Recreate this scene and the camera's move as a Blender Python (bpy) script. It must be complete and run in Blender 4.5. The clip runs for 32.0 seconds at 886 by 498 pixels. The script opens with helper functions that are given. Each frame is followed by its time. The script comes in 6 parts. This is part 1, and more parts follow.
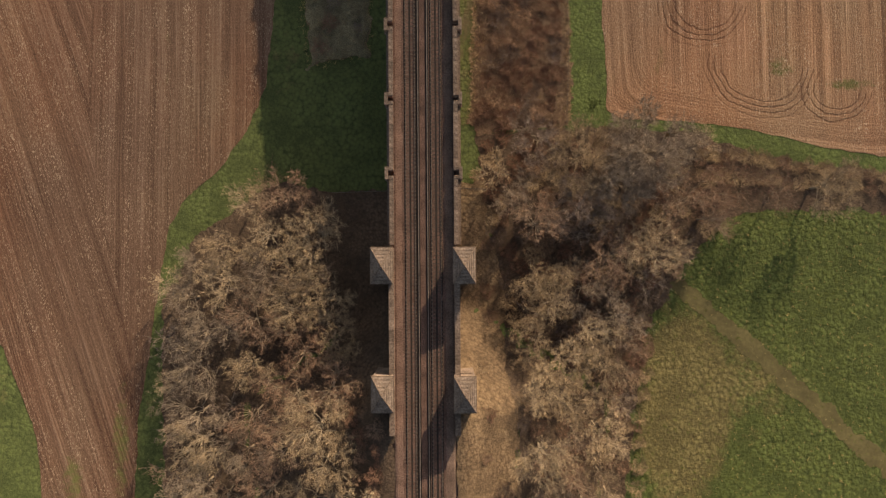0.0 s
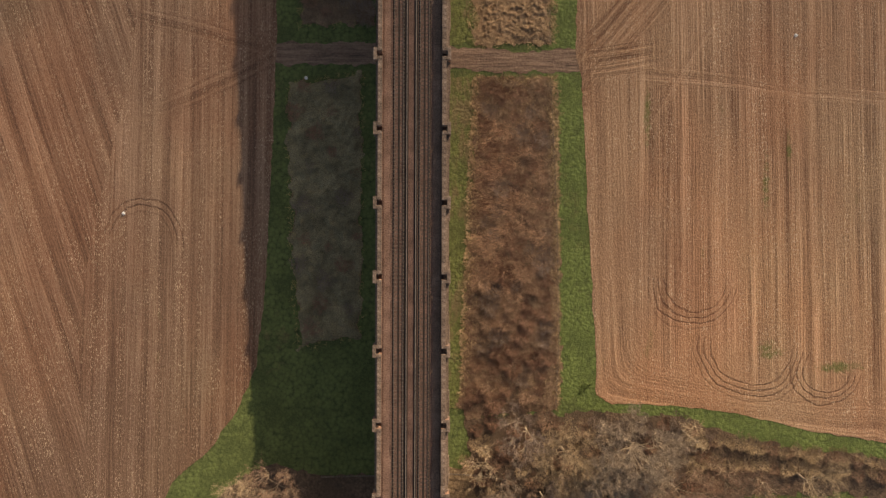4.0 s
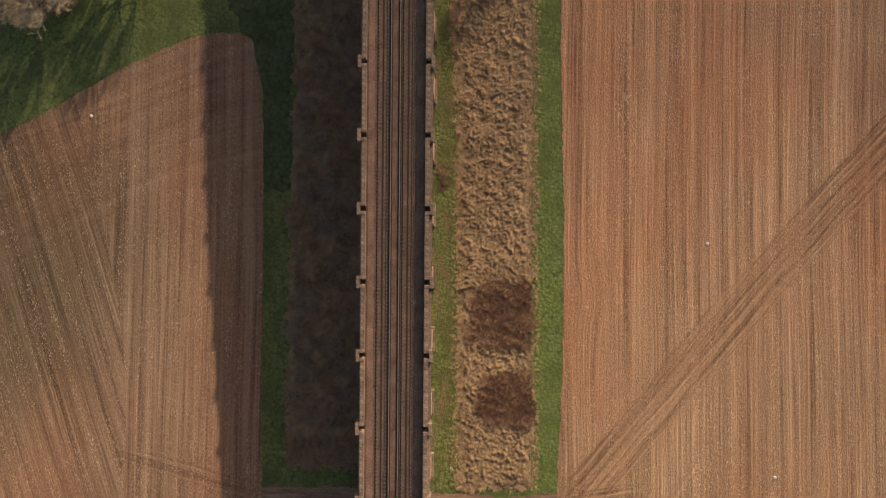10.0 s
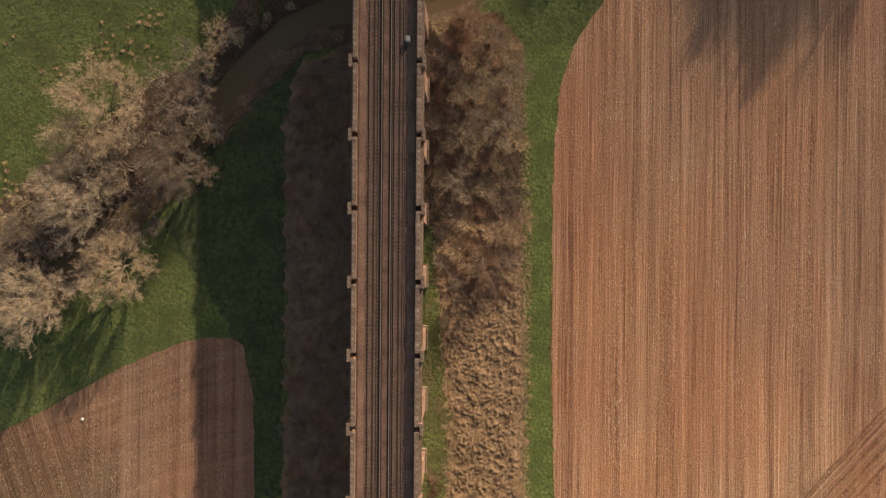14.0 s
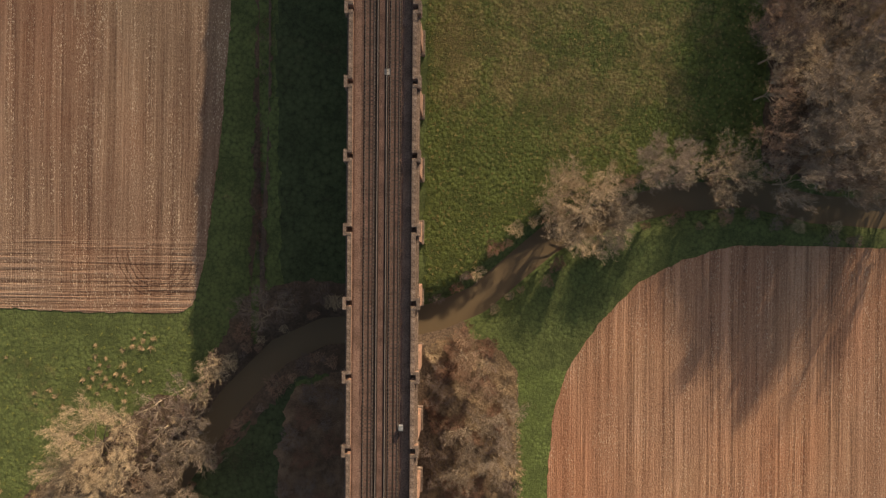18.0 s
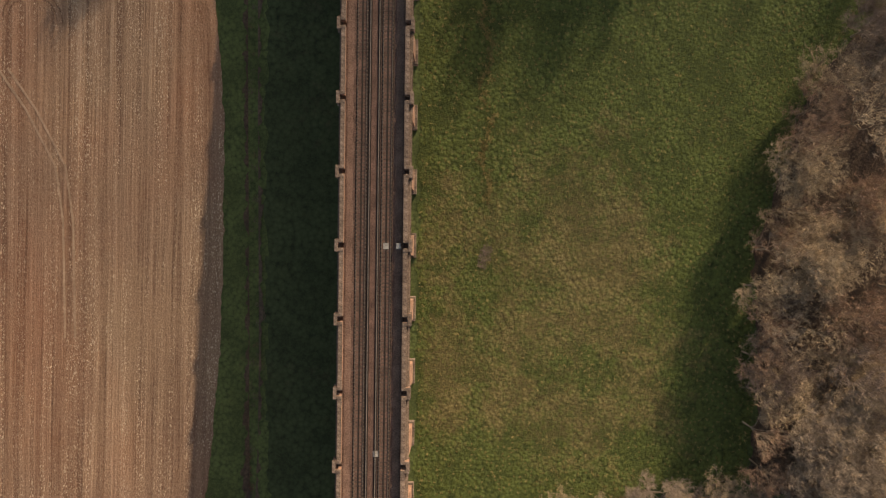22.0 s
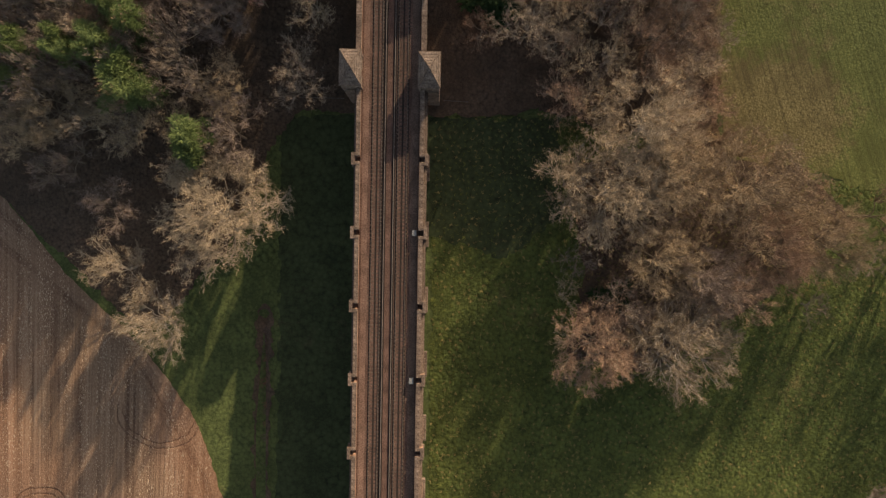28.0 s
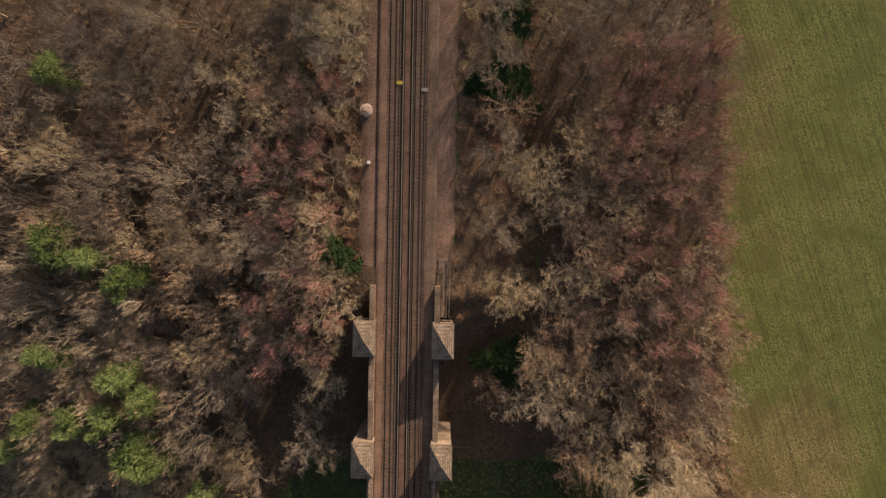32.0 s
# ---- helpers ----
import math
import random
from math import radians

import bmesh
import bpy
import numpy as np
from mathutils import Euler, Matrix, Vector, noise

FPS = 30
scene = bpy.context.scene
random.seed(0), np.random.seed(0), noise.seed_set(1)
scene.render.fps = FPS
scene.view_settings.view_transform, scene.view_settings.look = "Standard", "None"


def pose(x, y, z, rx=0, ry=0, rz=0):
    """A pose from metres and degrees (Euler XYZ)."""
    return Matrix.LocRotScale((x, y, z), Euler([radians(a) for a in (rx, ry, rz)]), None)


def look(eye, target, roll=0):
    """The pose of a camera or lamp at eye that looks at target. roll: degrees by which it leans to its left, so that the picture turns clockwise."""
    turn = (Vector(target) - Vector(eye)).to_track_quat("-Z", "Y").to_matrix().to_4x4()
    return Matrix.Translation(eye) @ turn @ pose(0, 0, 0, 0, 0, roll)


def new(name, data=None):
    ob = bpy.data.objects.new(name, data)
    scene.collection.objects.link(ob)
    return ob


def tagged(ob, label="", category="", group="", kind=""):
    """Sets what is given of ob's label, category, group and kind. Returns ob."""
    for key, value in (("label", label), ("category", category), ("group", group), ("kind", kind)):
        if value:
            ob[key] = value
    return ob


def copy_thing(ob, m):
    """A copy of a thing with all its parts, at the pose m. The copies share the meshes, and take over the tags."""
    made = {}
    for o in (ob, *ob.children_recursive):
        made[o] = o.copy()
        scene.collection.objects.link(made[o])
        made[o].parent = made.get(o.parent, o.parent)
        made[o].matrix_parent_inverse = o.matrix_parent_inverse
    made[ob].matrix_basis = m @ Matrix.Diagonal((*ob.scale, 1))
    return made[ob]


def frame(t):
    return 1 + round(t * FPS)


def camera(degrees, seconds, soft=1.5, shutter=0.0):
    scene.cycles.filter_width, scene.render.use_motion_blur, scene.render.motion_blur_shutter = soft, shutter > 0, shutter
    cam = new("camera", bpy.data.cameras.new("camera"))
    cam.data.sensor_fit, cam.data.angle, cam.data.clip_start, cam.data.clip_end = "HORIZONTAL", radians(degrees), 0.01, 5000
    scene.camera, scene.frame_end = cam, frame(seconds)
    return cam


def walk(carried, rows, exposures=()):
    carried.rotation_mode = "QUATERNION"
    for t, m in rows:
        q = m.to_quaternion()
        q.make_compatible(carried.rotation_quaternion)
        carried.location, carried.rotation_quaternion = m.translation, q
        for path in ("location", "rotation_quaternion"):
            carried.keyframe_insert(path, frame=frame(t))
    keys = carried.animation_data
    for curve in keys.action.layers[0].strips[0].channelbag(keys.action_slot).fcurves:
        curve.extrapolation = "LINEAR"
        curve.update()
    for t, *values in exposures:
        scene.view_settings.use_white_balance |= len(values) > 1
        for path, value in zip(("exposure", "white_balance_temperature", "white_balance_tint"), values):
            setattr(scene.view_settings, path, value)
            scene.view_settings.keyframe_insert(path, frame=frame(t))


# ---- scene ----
cam = camera(58.0, 32.0, 1.32)
# seconds, x, y, z, turn, pitch, lean
ROWS = [
    (0.0, 3.31, -0.54, 130.66, -0.383, 0.345, 0.107),
    (0.5, 3.56, 5.78, 130.58, -0.300, 0.222, 0.103),
    (1.0, 3.84, 12.40, 130.54, -0.220, 0.103, 0.099),
    (1.5, 4.11, 19.14, 130.58, -0.140, -0.007, 0.096),
    (2.0, 4.33, 26.09, 130.68, -0.060, -0.102, 0.097),
    (2.5, 4.56, 33.14, 130.83, 0.020, -0.180, 0.102),
    (3.0, 4.83, 40.17, 130.96, 0.093, -0.241, 0.113),
    (3.5, 5.15, 47.25, 131.04, 0.158, -0.283, 0.129),
    (4.0, 5.44, 54.23, 131.11, 0.211, -0.311, 0.146),
    (4.5, 5.72, 61.31, 131.23, 0.252, -0.322, 0.163),
    (6.5, 6.85, 89.64, 131.80, 0.369, -0.300, 0.213),
    (7.0, 7.10, 96.81, 131.95, 0.393, -0.298, 0.226),
    (7.5, 7.32, 103.97, 132.10, 0.412, -0.305, 0.233),
    (8.0, 7.55, 111.11, 132.28, 0.430, -0.320, 0.232),
    (8.5, 7.72, 118.32, 132.45, 0.446, -0.337, 0.226),
    (9.0, 7.91, 125.44, 132.55, 0.460, -0.353, 0.212),
    (9.5, 8.15, 132.70, 132.62, 0.469, -0.362, 0.196),
    (10.0, 8.34, 140.08, 132.57, 0.464, -0.365, 0.187),
    (10.5, 8.53, 147.46, 132.48, 0.449, -0.369, 0.188),
    (11.0, 8.73, 154.92, 132.44, 0.431, -0.377, 0.198),
    (11.5, 8.92, 162.51, 132.45, 0.418, -0.392, 0.216),
    (12.0, 9.18, 170.08, 132.43, 0.412, -0.414, 0.241),
    (12.5, 9.47, 177.75, 132.35, 0.410, -0.434, 0.267),
    (13.0, 9.62, 185.50, 132.24, 0.414, -0.443, 0.294),
    (13.5, 9.88, 193.15, 132.17, 0.423, -0.438, 0.312),
    (14.0, 10.10, 200.74, 132.15, 0.430, -0.424, 0.315),
    (14.5, 10.23, 208.48, 132.12, 0.431, -0.403, 0.298),
    (16.5, 10.24, 240.43, 131.72, 0.420, -0.311, 0.155),
    (17.0, 10.16, 248.42, 131.72, 0.419, -0.293, 0.118),
    (17.5, 10.13, 256.37, 131.79, 0.422, -0.282, 0.084),
    (18.0, 10.21, 264.45, 131.86, 0.425, -0.276, 0.057),
    (18.5, 10.24, 272.55, 131.95, 0.431, -0.277, 0.037),
    (19.0, 10.33, 280.12, 132.10, 0.444, -0.289, 0.017),
    (19.5, 10.37, 288.03, 132.27, 0.468, -0.305, -0.006),
    (20.0, 10.52, 296.00, 132.36, 0.500, -0.331, -0.035),
    (20.5, 10.71, 304.02, 132.31, 0.534, -0.367, -0.068),
    (21.0, 10.82, 312.12, 132.14, 0.576, -0.409, -0.100),
    (21.5, 10.93, 320.21, 131.97, 0.629, -0.453, -0.132),
    (22.0, 11.04, 328.16, 131.86, 0.691, -0.493, -0.165),
    (22.5, 11.15, 336.08, 131.80, 0.752, -0.525, -0.197),
    (23.0, 11.19, 344.02, 131.84, 0.808, -0.548, -0.221),
    (23.5, 11.40, 351.88, 131.90, 0.859, -0.563, -0.236),
    (24.0, 11.50, 359.80, 132.00, 0.895, -0.570, -0.237),
    (24.5, 11.37, 367.68, 132.09, 0.917, -0.571, -0.226),
    (26.5, 10.18, 399.14, 132.28, 0.932, -0.543, -0.145),
    (27.0, 9.70, 407.11, 132.34, 0.928, -0.544, -0.125),
    (27.5, 9.22, 415.12, 132.39, 0.918, -0.555, -0.107),
    (28.0, 8.76, 423.16, 132.40, 0.904, -0.575, -0.089),
    (28.5, 8.21, 431.27, 132.40, 0.892, -0.606, -0.069),
    (29.0, 7.72, 439.45, 132.38, 0.882, -0.647, -0.049),
    (29.5, 7.32, 447.65, 132.31, 0.881, -0.695, -0.031),
    (30.0, 6.98, 455.81, 132.23, 0.891, -0.750, -0.013),
    (30.5, 6.72, 464.00, 132.19, 0.910, -0.809, 0.001),
    (31.0, 6.58, 472.09, 132.21, 0.931, -0.874, 0.013),
    (31.5, 6.43, 480.09, 132.32, 0.949, -0.942, 0.028),
    (32.0, 6.20, 487.48, 132.48, 0.966, -1.013, 0.046),
]
walk(cam, [(t, pose(x, y, z, 0, 0, w) @ pose(0, 0, 0, p, r, 0)) for t, x, y, z, w, p, r in ROWS], [(0.0, 0.66, 7800, 14), (32.0, 0.66, 7800, 14)])

# ---- light ----
SUN_TO = Vector((1.25, 2.48, 1.0)).normalized()
sun = new("sun", bpy.data.lights.new("sun", "SUN"))
sun.data.energy, sun.data.angle, sun.data.color = 4.1, radians(0.6), (1.0, 0.88, 0.72)
sun.matrix_world = look((60, 200, 200), Vector((60, 200, 200)) - SUN_TO)
world = bpy.data.worlds.new("world")
scene.world = world
world.use_nodes = True
wn = world.node_tree.nodes
sky = wn.new("ShaderNodeTexSky")
sky.sky_type, sky.sun_disc = "NISHITA", False
sky.sun_elevation = math.asin(SUN_TO.z)
sky.sun_rotation = math.atan2(SUN_TO.x, SUN_TO.y)
sky.dust_density, sky.ozone_density = 2.0, 0.7
wn["Background"].inputs["Strength"].default_value = 0.108
world.node_tree.links.new(sky.outputs[0], wn["Background"].inputs["Color"])


# ---- materials ----
def nodes_of(name):
    m = bpy.data.materials.new(name)
    m.use_nodes = True
    nt = m.node_tree
    nt.nodes["Principled BSDF"].inputs["Diffuse Roughness"].default_value = 1.0
    return m, nt, nt.nodes["Principled BSDF"]


def tex(nt, kind, vec, scale, detail=4.0, rough=0.6):
    n = nt.nodes.new("ShaderNodeTex" + kind)
    n.inputs["Scale"].default_value = scale
    if kind == "Noise":
        n.inputs["Detail"].default_value = detail
        n.inputs["Roughness"].default_value = rough
    nt.links.new(vec, n.inputs["Vector"])
    return n


def ramp(nt, fac, stops):
    n = nt.nodes.new("ShaderNodeValToRGB")
    el = n.color_ramp.elements
    while len(el) < len(stops):
        el.new(0.5)
    for e, (p, c) in zip(el, stops):
        e.position, e.color = p, (*c, 1)
    nt.links.new(fac, n.inputs["Fac"])
    return n.outputs["Color"]


def mix(nt, fac, a, b, mode="MIX"):
    n = nt.nodes.new("ShaderNodeMix")
    n.data_type, n.blend_type = "RGBA", mode
    for sock, v in ((n.inputs["Factor"], fac), (n.inputs["A"], a), (n.inputs["B"], b)):
        if isinstance(v, (int, float)):
            sock.default_value = v
        elif isinstance(v, tuple):
            sock.default_value = (*v, 1)
        else:
            nt.links.new(v, sock)
    return n.outputs["Result"]


def maths(nt, op, a, b=0.0, c=0.0):
    n = nt.nodes.new("ShaderNodeMath")
    n.operation = op
    for sock, v in zip(n.inputs, (a, b, c)):
        if isinstance(v, (int, float)):
            sock.default_value = v
        else:
            nt.links.new(v, sock)
    return n.outputs[0]


def coords(nt, sx=1.0, sy=1.0, sz=1.0, turn=0.0):
    tc = nt.nodes.new("ShaderNodeTexCoord")
    mp = nt.nodes.new("ShaderNodeMapping")
    mp.inputs["Scale"].default_value = (sx, sy, sz)
    mp.inputs["Rotation"].default_value = (0, 0, turn)
    nt.links.new(tc.outputs["Object"], mp.inputs["Vector"])
    return mp.outputs["Vector"]


def bump(nt, bsdf, height, strength=0.5, dist=0.1):
    n = nt.nodes.new("ShaderNodeBump")
    n.inputs["Strength"].default_value, n.inputs["Distance"].default_value = strength, dist
    nt.links.new(height, n.inputs["Height"])
    nt.links.new(n.outputs[0], bsdf.inputs["Normal"])


def simple(name, stops, scale, rough=0.85, big=0.12, amount=0.35, bumps=(0.4, 0.05), metal=0.0, each=0.0):
    """A mottled surface: fine grain by the stops, broad stains, and a share of change from piece to piece."""
    m, nt, b = nodes_of(name)
    v = coords(nt)
    fine = tex(nt, "Noise", v, scale)
    col = ramp(nt, fine.outputs["Fac"], stops)
    broad = tex(nt, "Noise", v, scale * big, 3)
    shade = ramp(nt, broad.outputs["Fac"], [(0.3, (1 - amount,) * 3), (0.7, (1 + amount * 0.3,) * 3)])
    col = mix(nt, 1.0, col, shade, "MULTIPLY")
    if each:
        oi = nt.nodes.new("ShaderNodeObjectInfo")
        tint = ramp(nt, oi.outputs["Random"], [(0, (1 - each,) * 3), (1, (1.0, 1.0, 1.0))])
        col = mix(nt, 1.0, col, tint, "MULTIPLY")
    nt.links.new(col, b.inputs["Base Color"])
    b.inputs["Roughness"].default_value, b.inputs["Metallic"].default_value = rough, metal
    b.inputs["Specular IOR Level"].default_value = 0.2
    bump(nt, b, fine.outputs["Fac"], *bumps)
    return m


def attribute(nt, name):
    n = nt.nodes.new("ShaderNodeAttribute")
    n.attribute_name = name
    return n.outputs["Fac"]


def clamp(nt, a, low=0.0, high=1.0):
    return maths(nt, "MINIMUM", maths(nt, "MAXIMUM", a, low), high)


def joined_xyz(nt, x, y):
    n = nt.nodes.new("ShaderNodeCombineXYZ")
    nt.links.new(x, n.inputs[0])
    nt.links.new(y, n.inputs[1])
    return n.outputs[0]


def blend(nt, fac, a, b):
    """Two plain values mixed."""
    n = nt.nodes.new("ShaderNodeMix")
    for k, v in zip(("Factor", "A", "B"), (fac, a, b)):
        nt.links.new(v, n.inputs[k])
    return n.outputs["Result"]


def soil(name, turn, tone, head_width=11.0, head_power=0.7, patch_depth=0.0, turns=(), weeds=(), straw=1.0, fan=None, ruts=(), cross=None, cloud_dim=None, tan=None, dull=(), relief=0.58, head_to=None):
    """Drilled or harrowed earth: fine uneven rows, headland rows along the edge, turning loops, wheel ruts, clods and straw flecks."""
    m, nt, b = nodes_of(name)
    v = coords(nt)
    drift = tex(nt, "Noise", coords(nt, 0.05, 0.02, 0.05), 1.0, 2).outputs["Fac"]
    tc = nt.nodes.new("ShaderNodeSeparateXYZ")
    nt.links.new(coords(nt, turn=turn), tc.inputs[0])
    plain = nt.nodes.new("ShaderNodeSeparateXYZ")
    nt.links.new(v, plain.inputs[0])
    px, py = plain.outputs[0], plain.outputs[1]
    lateral = tc.outputs[0]
    if fan:
        other = nt.nodes.new("ShaderNodeSeparateXYZ")
        nt.links.new(coords(nt, turn=fan[1]), other.inputs[0])
        bend = maths(nt, "MULTIPLY", maths(nt, "SINE", maths(nt, "MULTIPLY", py, 0.045)), 5.0)
        lateral = blend(nt, maths(nt, "LESS_THAN", maths(nt, "ADD", px, bend), fan[0]), lateral, other.outputs[0])
    ragged = tex(nt, "Noise", v, 0.10, 4, 0.6).outputs["Fac"]
    across = maths(nt, "ADD", lateral, maths(nt, "MULTIPLY", drift, 0.8))
    along = maths(nt, "MULTIPLY", tc.outputs[1], 0.014)
    edge = attribute(nt, "edge")
    ewob = maths(nt, "ADD", edge, maths(nt, "MULTIPLY", drift, 1.2))
    head = maths(nt, "SUBTRACT", head_width, maths(nt, "ADD", edge, maths(nt, "MULTIPLY", ragged, 8.0)))
    head = maths(nt, "MULTIPLY", clamp(nt, maths(nt, "MULTIPLY", head, 0.3)), head_power)

    if head_to:
        head = maths(nt, "MULTIPLY", head, clamp(nt, maths(nt, "MULTIPLY", maths(nt, "SUBTRACT", head_to, py), 0.05)))

    def rows(src, lengthwise):
        c = joined_xyz(nt, src, lengthwise)
        wide = tex(nt, "Noise", c, 0.62, 3, 0.65).outputs["Fac"]
        fine = tex(nt, "Noise", c, 2.3, 2, 0.6).outputs["Fac"]
        return maths(nt, "ADD", maths(nt, "MULTIPLY", wide, 0.65), maths(nt, "MULTIPLY", fine, 0.35))
    row = blend(nt, head, rows(across, along), rows(ewob, along))
    worn = None
    for ax, ay, bx, by, half, power in ruts:
        l = math.hypot(bx - ax, by - ay)
        ux, uy = (bx - ax) / l, (by - ay) / l
        dx, dy = maths(nt, "SUBTRACT", px, ax), maths(nt, "SUBTRACT", py, ay)
        side = maths(nt, "SUBTRACT", maths(nt, "MULTIPLY", dy, ux), maths(nt, "MULTIPLY", dx, uy))
        side = maths(nt, "ADD", side, maths(nt, "MULTIPLY", maths(nt, "SUBTRACT", drift, 0.5), 2.0))
        far = maths(nt, "ADD", maths(nt, "MULTIPLY", dx, ux), maths(nt, "MULTIPLY", dy, uy))
        mask = clamp(nt, maths(nt, "SUBTRACT", half, maths(nt, "ADD", maths(nt, "ABSOLUTE", side), maths(nt, "MULTIPLY", ragged, 1.2))))
        for e in (maths(nt, "MULTIPLY", far, 0.12), maths(nt, "MULTIPLY", maths(nt, "SUBTRACT", l, far), 0.12)):
            mask = maths(nt, "MULTIPLY", mask, clamp(nt, e))
        c = joined_xyz(nt, side, maths(nt, "MULTIPLY", far, 0.012))
        wheel = tex(nt, "Noise", c, 1.15, 3, 0.65).outputs["Fac"]
        wheel = maths(nt, "ADD", maths(nt, "MULTIPLY", maths(nt, "SUBTRACT", wheel, 0.5), 1.5), 0.46 if power > 0 else 0.56)
        row = blend(nt, maths(nt, "MULTIPLY", mask, abs(power)), row, wheel)
        if power > 0:
            dim = maths(nt, "MULTIPLY", mask, power)
            worn = dim if worn is None else maths(nt, "MAXIMUM", worn, dim)
    if cross:
        lines = tex(nt, "Noise", joined_xyz(nt, py, maths(nt, "MULTIPLY", px, 0.02)), 1.6, 2, 0.7).outputs["Fac"]
        area = clamp(nt, maths(nt, "MULTIPLY", maths(nt, "SUBTRACT", cross, maths(nt, "ADD", py, maths(nt, "MULTIPLY", ragged, 10.0))), 0.25))
        row = maths(nt, "ADD", row, maths(nt, "MULTIPLY", area, maths(nt, "MULTIPLY", maths(nt, "SUBTRACT", lines, 0.46), 0.95)))
    clod = tex(nt, "Noise", v, 1.7, 6, 0.82).outputs["Fac"]
    grain = tex(nt, "Noise", coords(nt, 1.3, 0.7, 1, turn), 3.4, 3, 0.7).outputs["Fac"]
    lump = maths(nt, "ADD", maths(nt, "MULTIPLY", clod, 0.5), maths(nt, "MULTIPLY", grain, 0.5))
    fade = ramp(nt, tex(nt, "Noise", coords(nt, 0.16, 0.05, 0.16, turn), 1.0, 3, 0.6).outputs["Fac"], [(0.36, (0.45, 0.45, 0.45)), (0.6, (1, 1, 1))])
    row = maths(nt, "MULTIPLY", maths(nt, "SUBTRACT", row, 0.5), fade)
    tall = maths(nt, "ADD", maths(nt, "MULTIPLY", row, 1.15), maths(nt, "MULTIPLY_ADD", lump, 0.62, 0.19))
    for cx, cy, r0, r1, sign in turns:
        dx, dy = maths(nt, "SUBTRACT", px, cx), maths(nt, "SUBTRACT", py, cy)
        dist = maths(nt, "SQRT", maths(nt, "ADD", maths(nt, "MULTIPLY", dx, dx), maths(nt, "MULTIPLY", dy, dy)))
        dist = maths(nt, "ADD", dist, maths(nt, "MULTIPLY", maths(nt, "SUBTRACT", ragged, 0.5), 3.6))
        ring = maths(nt, "POWER", maths(nt, "MAXIMUM", maths(nt, "SINE", maths(nt, "MULTIPLY", dist, 5.6)), 0.0), 2.0)
        for val in (maths(nt, "SUBTRACT", dist, r0), maths(nt, "SUBTRACT", r1, dist), maths(nt, "MULTIPLY", maths(nt, "ADD", dy, maths(nt, "MULTIPLY", dx, 0.15)), sign)):
            ring = maths(nt, "MULTIPLY", ring, clamp(nt, val))
        ring = maths(nt, "MULTIPLY", ring, ramp(nt, clod, [(0.36, (0.1, 0.1, 0.1)), (0.56, (1, 1, 1))]))
        tall = maths(nt, "SUBTRACT", tall, maths(nt, "MULTIPLY", ring, 0.22))
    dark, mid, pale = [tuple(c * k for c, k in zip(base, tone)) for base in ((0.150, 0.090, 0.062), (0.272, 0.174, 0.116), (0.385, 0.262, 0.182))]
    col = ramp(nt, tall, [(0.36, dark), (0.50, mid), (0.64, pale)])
    patch = tex(nt, "Noise", coords(nt, 1, 0.6, 1), 0.028, 5, 0.6).outputs["Fac"]
    col = mix(nt, 1.0, col, ramp(nt, patch, [(0.30, (0.86 - patch_depth * 0.35, 0.80 - patch_depth * 0.33, 0.80 - patch_depth * 0.3)), (0.5, (1.0 - patch_depth * 0.3, 0.97 - patch_depth * 0.3, 0.96 - patch_depth * 0.25)), (0.68, (1.06, 1.08, 1.04))]), "MULTIPLY")
    ruddy = tex(nt, "Noise", coords(nt, 1, 0.4, 1, turn), 0.035, 5, 0.6).outputs["Fac"]
    col = mix(nt, ramp(nt, ruddy, [(0.44, (0, 0, 0)), (0.62, (0.9, 0.9, 0.9))]), col, mix(nt, 1.0, col, (1.05, 0.90, 0.84), "MULTIPLY"))
    if tan:
        where = maths(nt, "DIVIDE", maths(nt, "SUBTRACT", maths(nt, "ADD", py, maths(nt, "MULTIPLY", patch, 60.0)), tan[0]), tan[1])
        col = mix(nt, 1.0, col, ramp(nt, where, [(0.0, (0.97, 1.07, 1.07)), (1.0, (1, 1, 1))]), "MULTIPLY")
    for cx, cy, rx, ry in dull:
        dx = maths(nt, "DIVIDE", maths(nt, "SUBTRACT", px, cx), rx)
        dy = maths(nt, "DIVIDE", maths(nt, "SUBTRACT", py, cy), ry)
        near = clamp(nt, maths(nt, "SUBTRACT", maths(nt, "MULTIPLY_ADD", ragged, 0.8, 0.7), maths(nt, "ADD", maths(nt, "MULTIPLY", dx, dx), maths(nt, "MULTIPLY", dy, dy))))
        col = mix(nt, near, col, mix(nt, 1.0, col, (0.52, 0.60, 0.58), "MULTIPLY"))
    # cloud shade painted into the earth: darker towards low y
    if cloud_dim:
        where = maths(nt, "DIVIDE", maths(nt, "SUBTRACT", maths(nt, "ADD", py, maths(nt, "MULTIPLY", patch, 60.0)), cloud_dim[0]), cloud_dim[1])
        col = mix(nt, 1.0, col, ramp(nt, where, [(0.0, (0.68, 0.67, 0.68)), (1.0, (1, 1, 1))]), "MULTIPLY")
    if worn is not None:
        col = mix(nt, maths(nt, "MULTIPLY", worn, 0.7), col, mix(nt, 1.0, col, (0.88, 0.86, 0.84), "MULTIPLY"))
    weed = tex(nt, "Noise", coords(nt, 1, 0.3, 1), 0.14, 6, 0.72).outputs["Fac"]
    green = ramp(nt, weed, [(0.66, (0, 0, 0)), (0.78, (0.5, 0.5, 0.5))])
    tuft = tex(nt, "Noise", v, 0.55, 5, 0.75).outputs["Fac"]
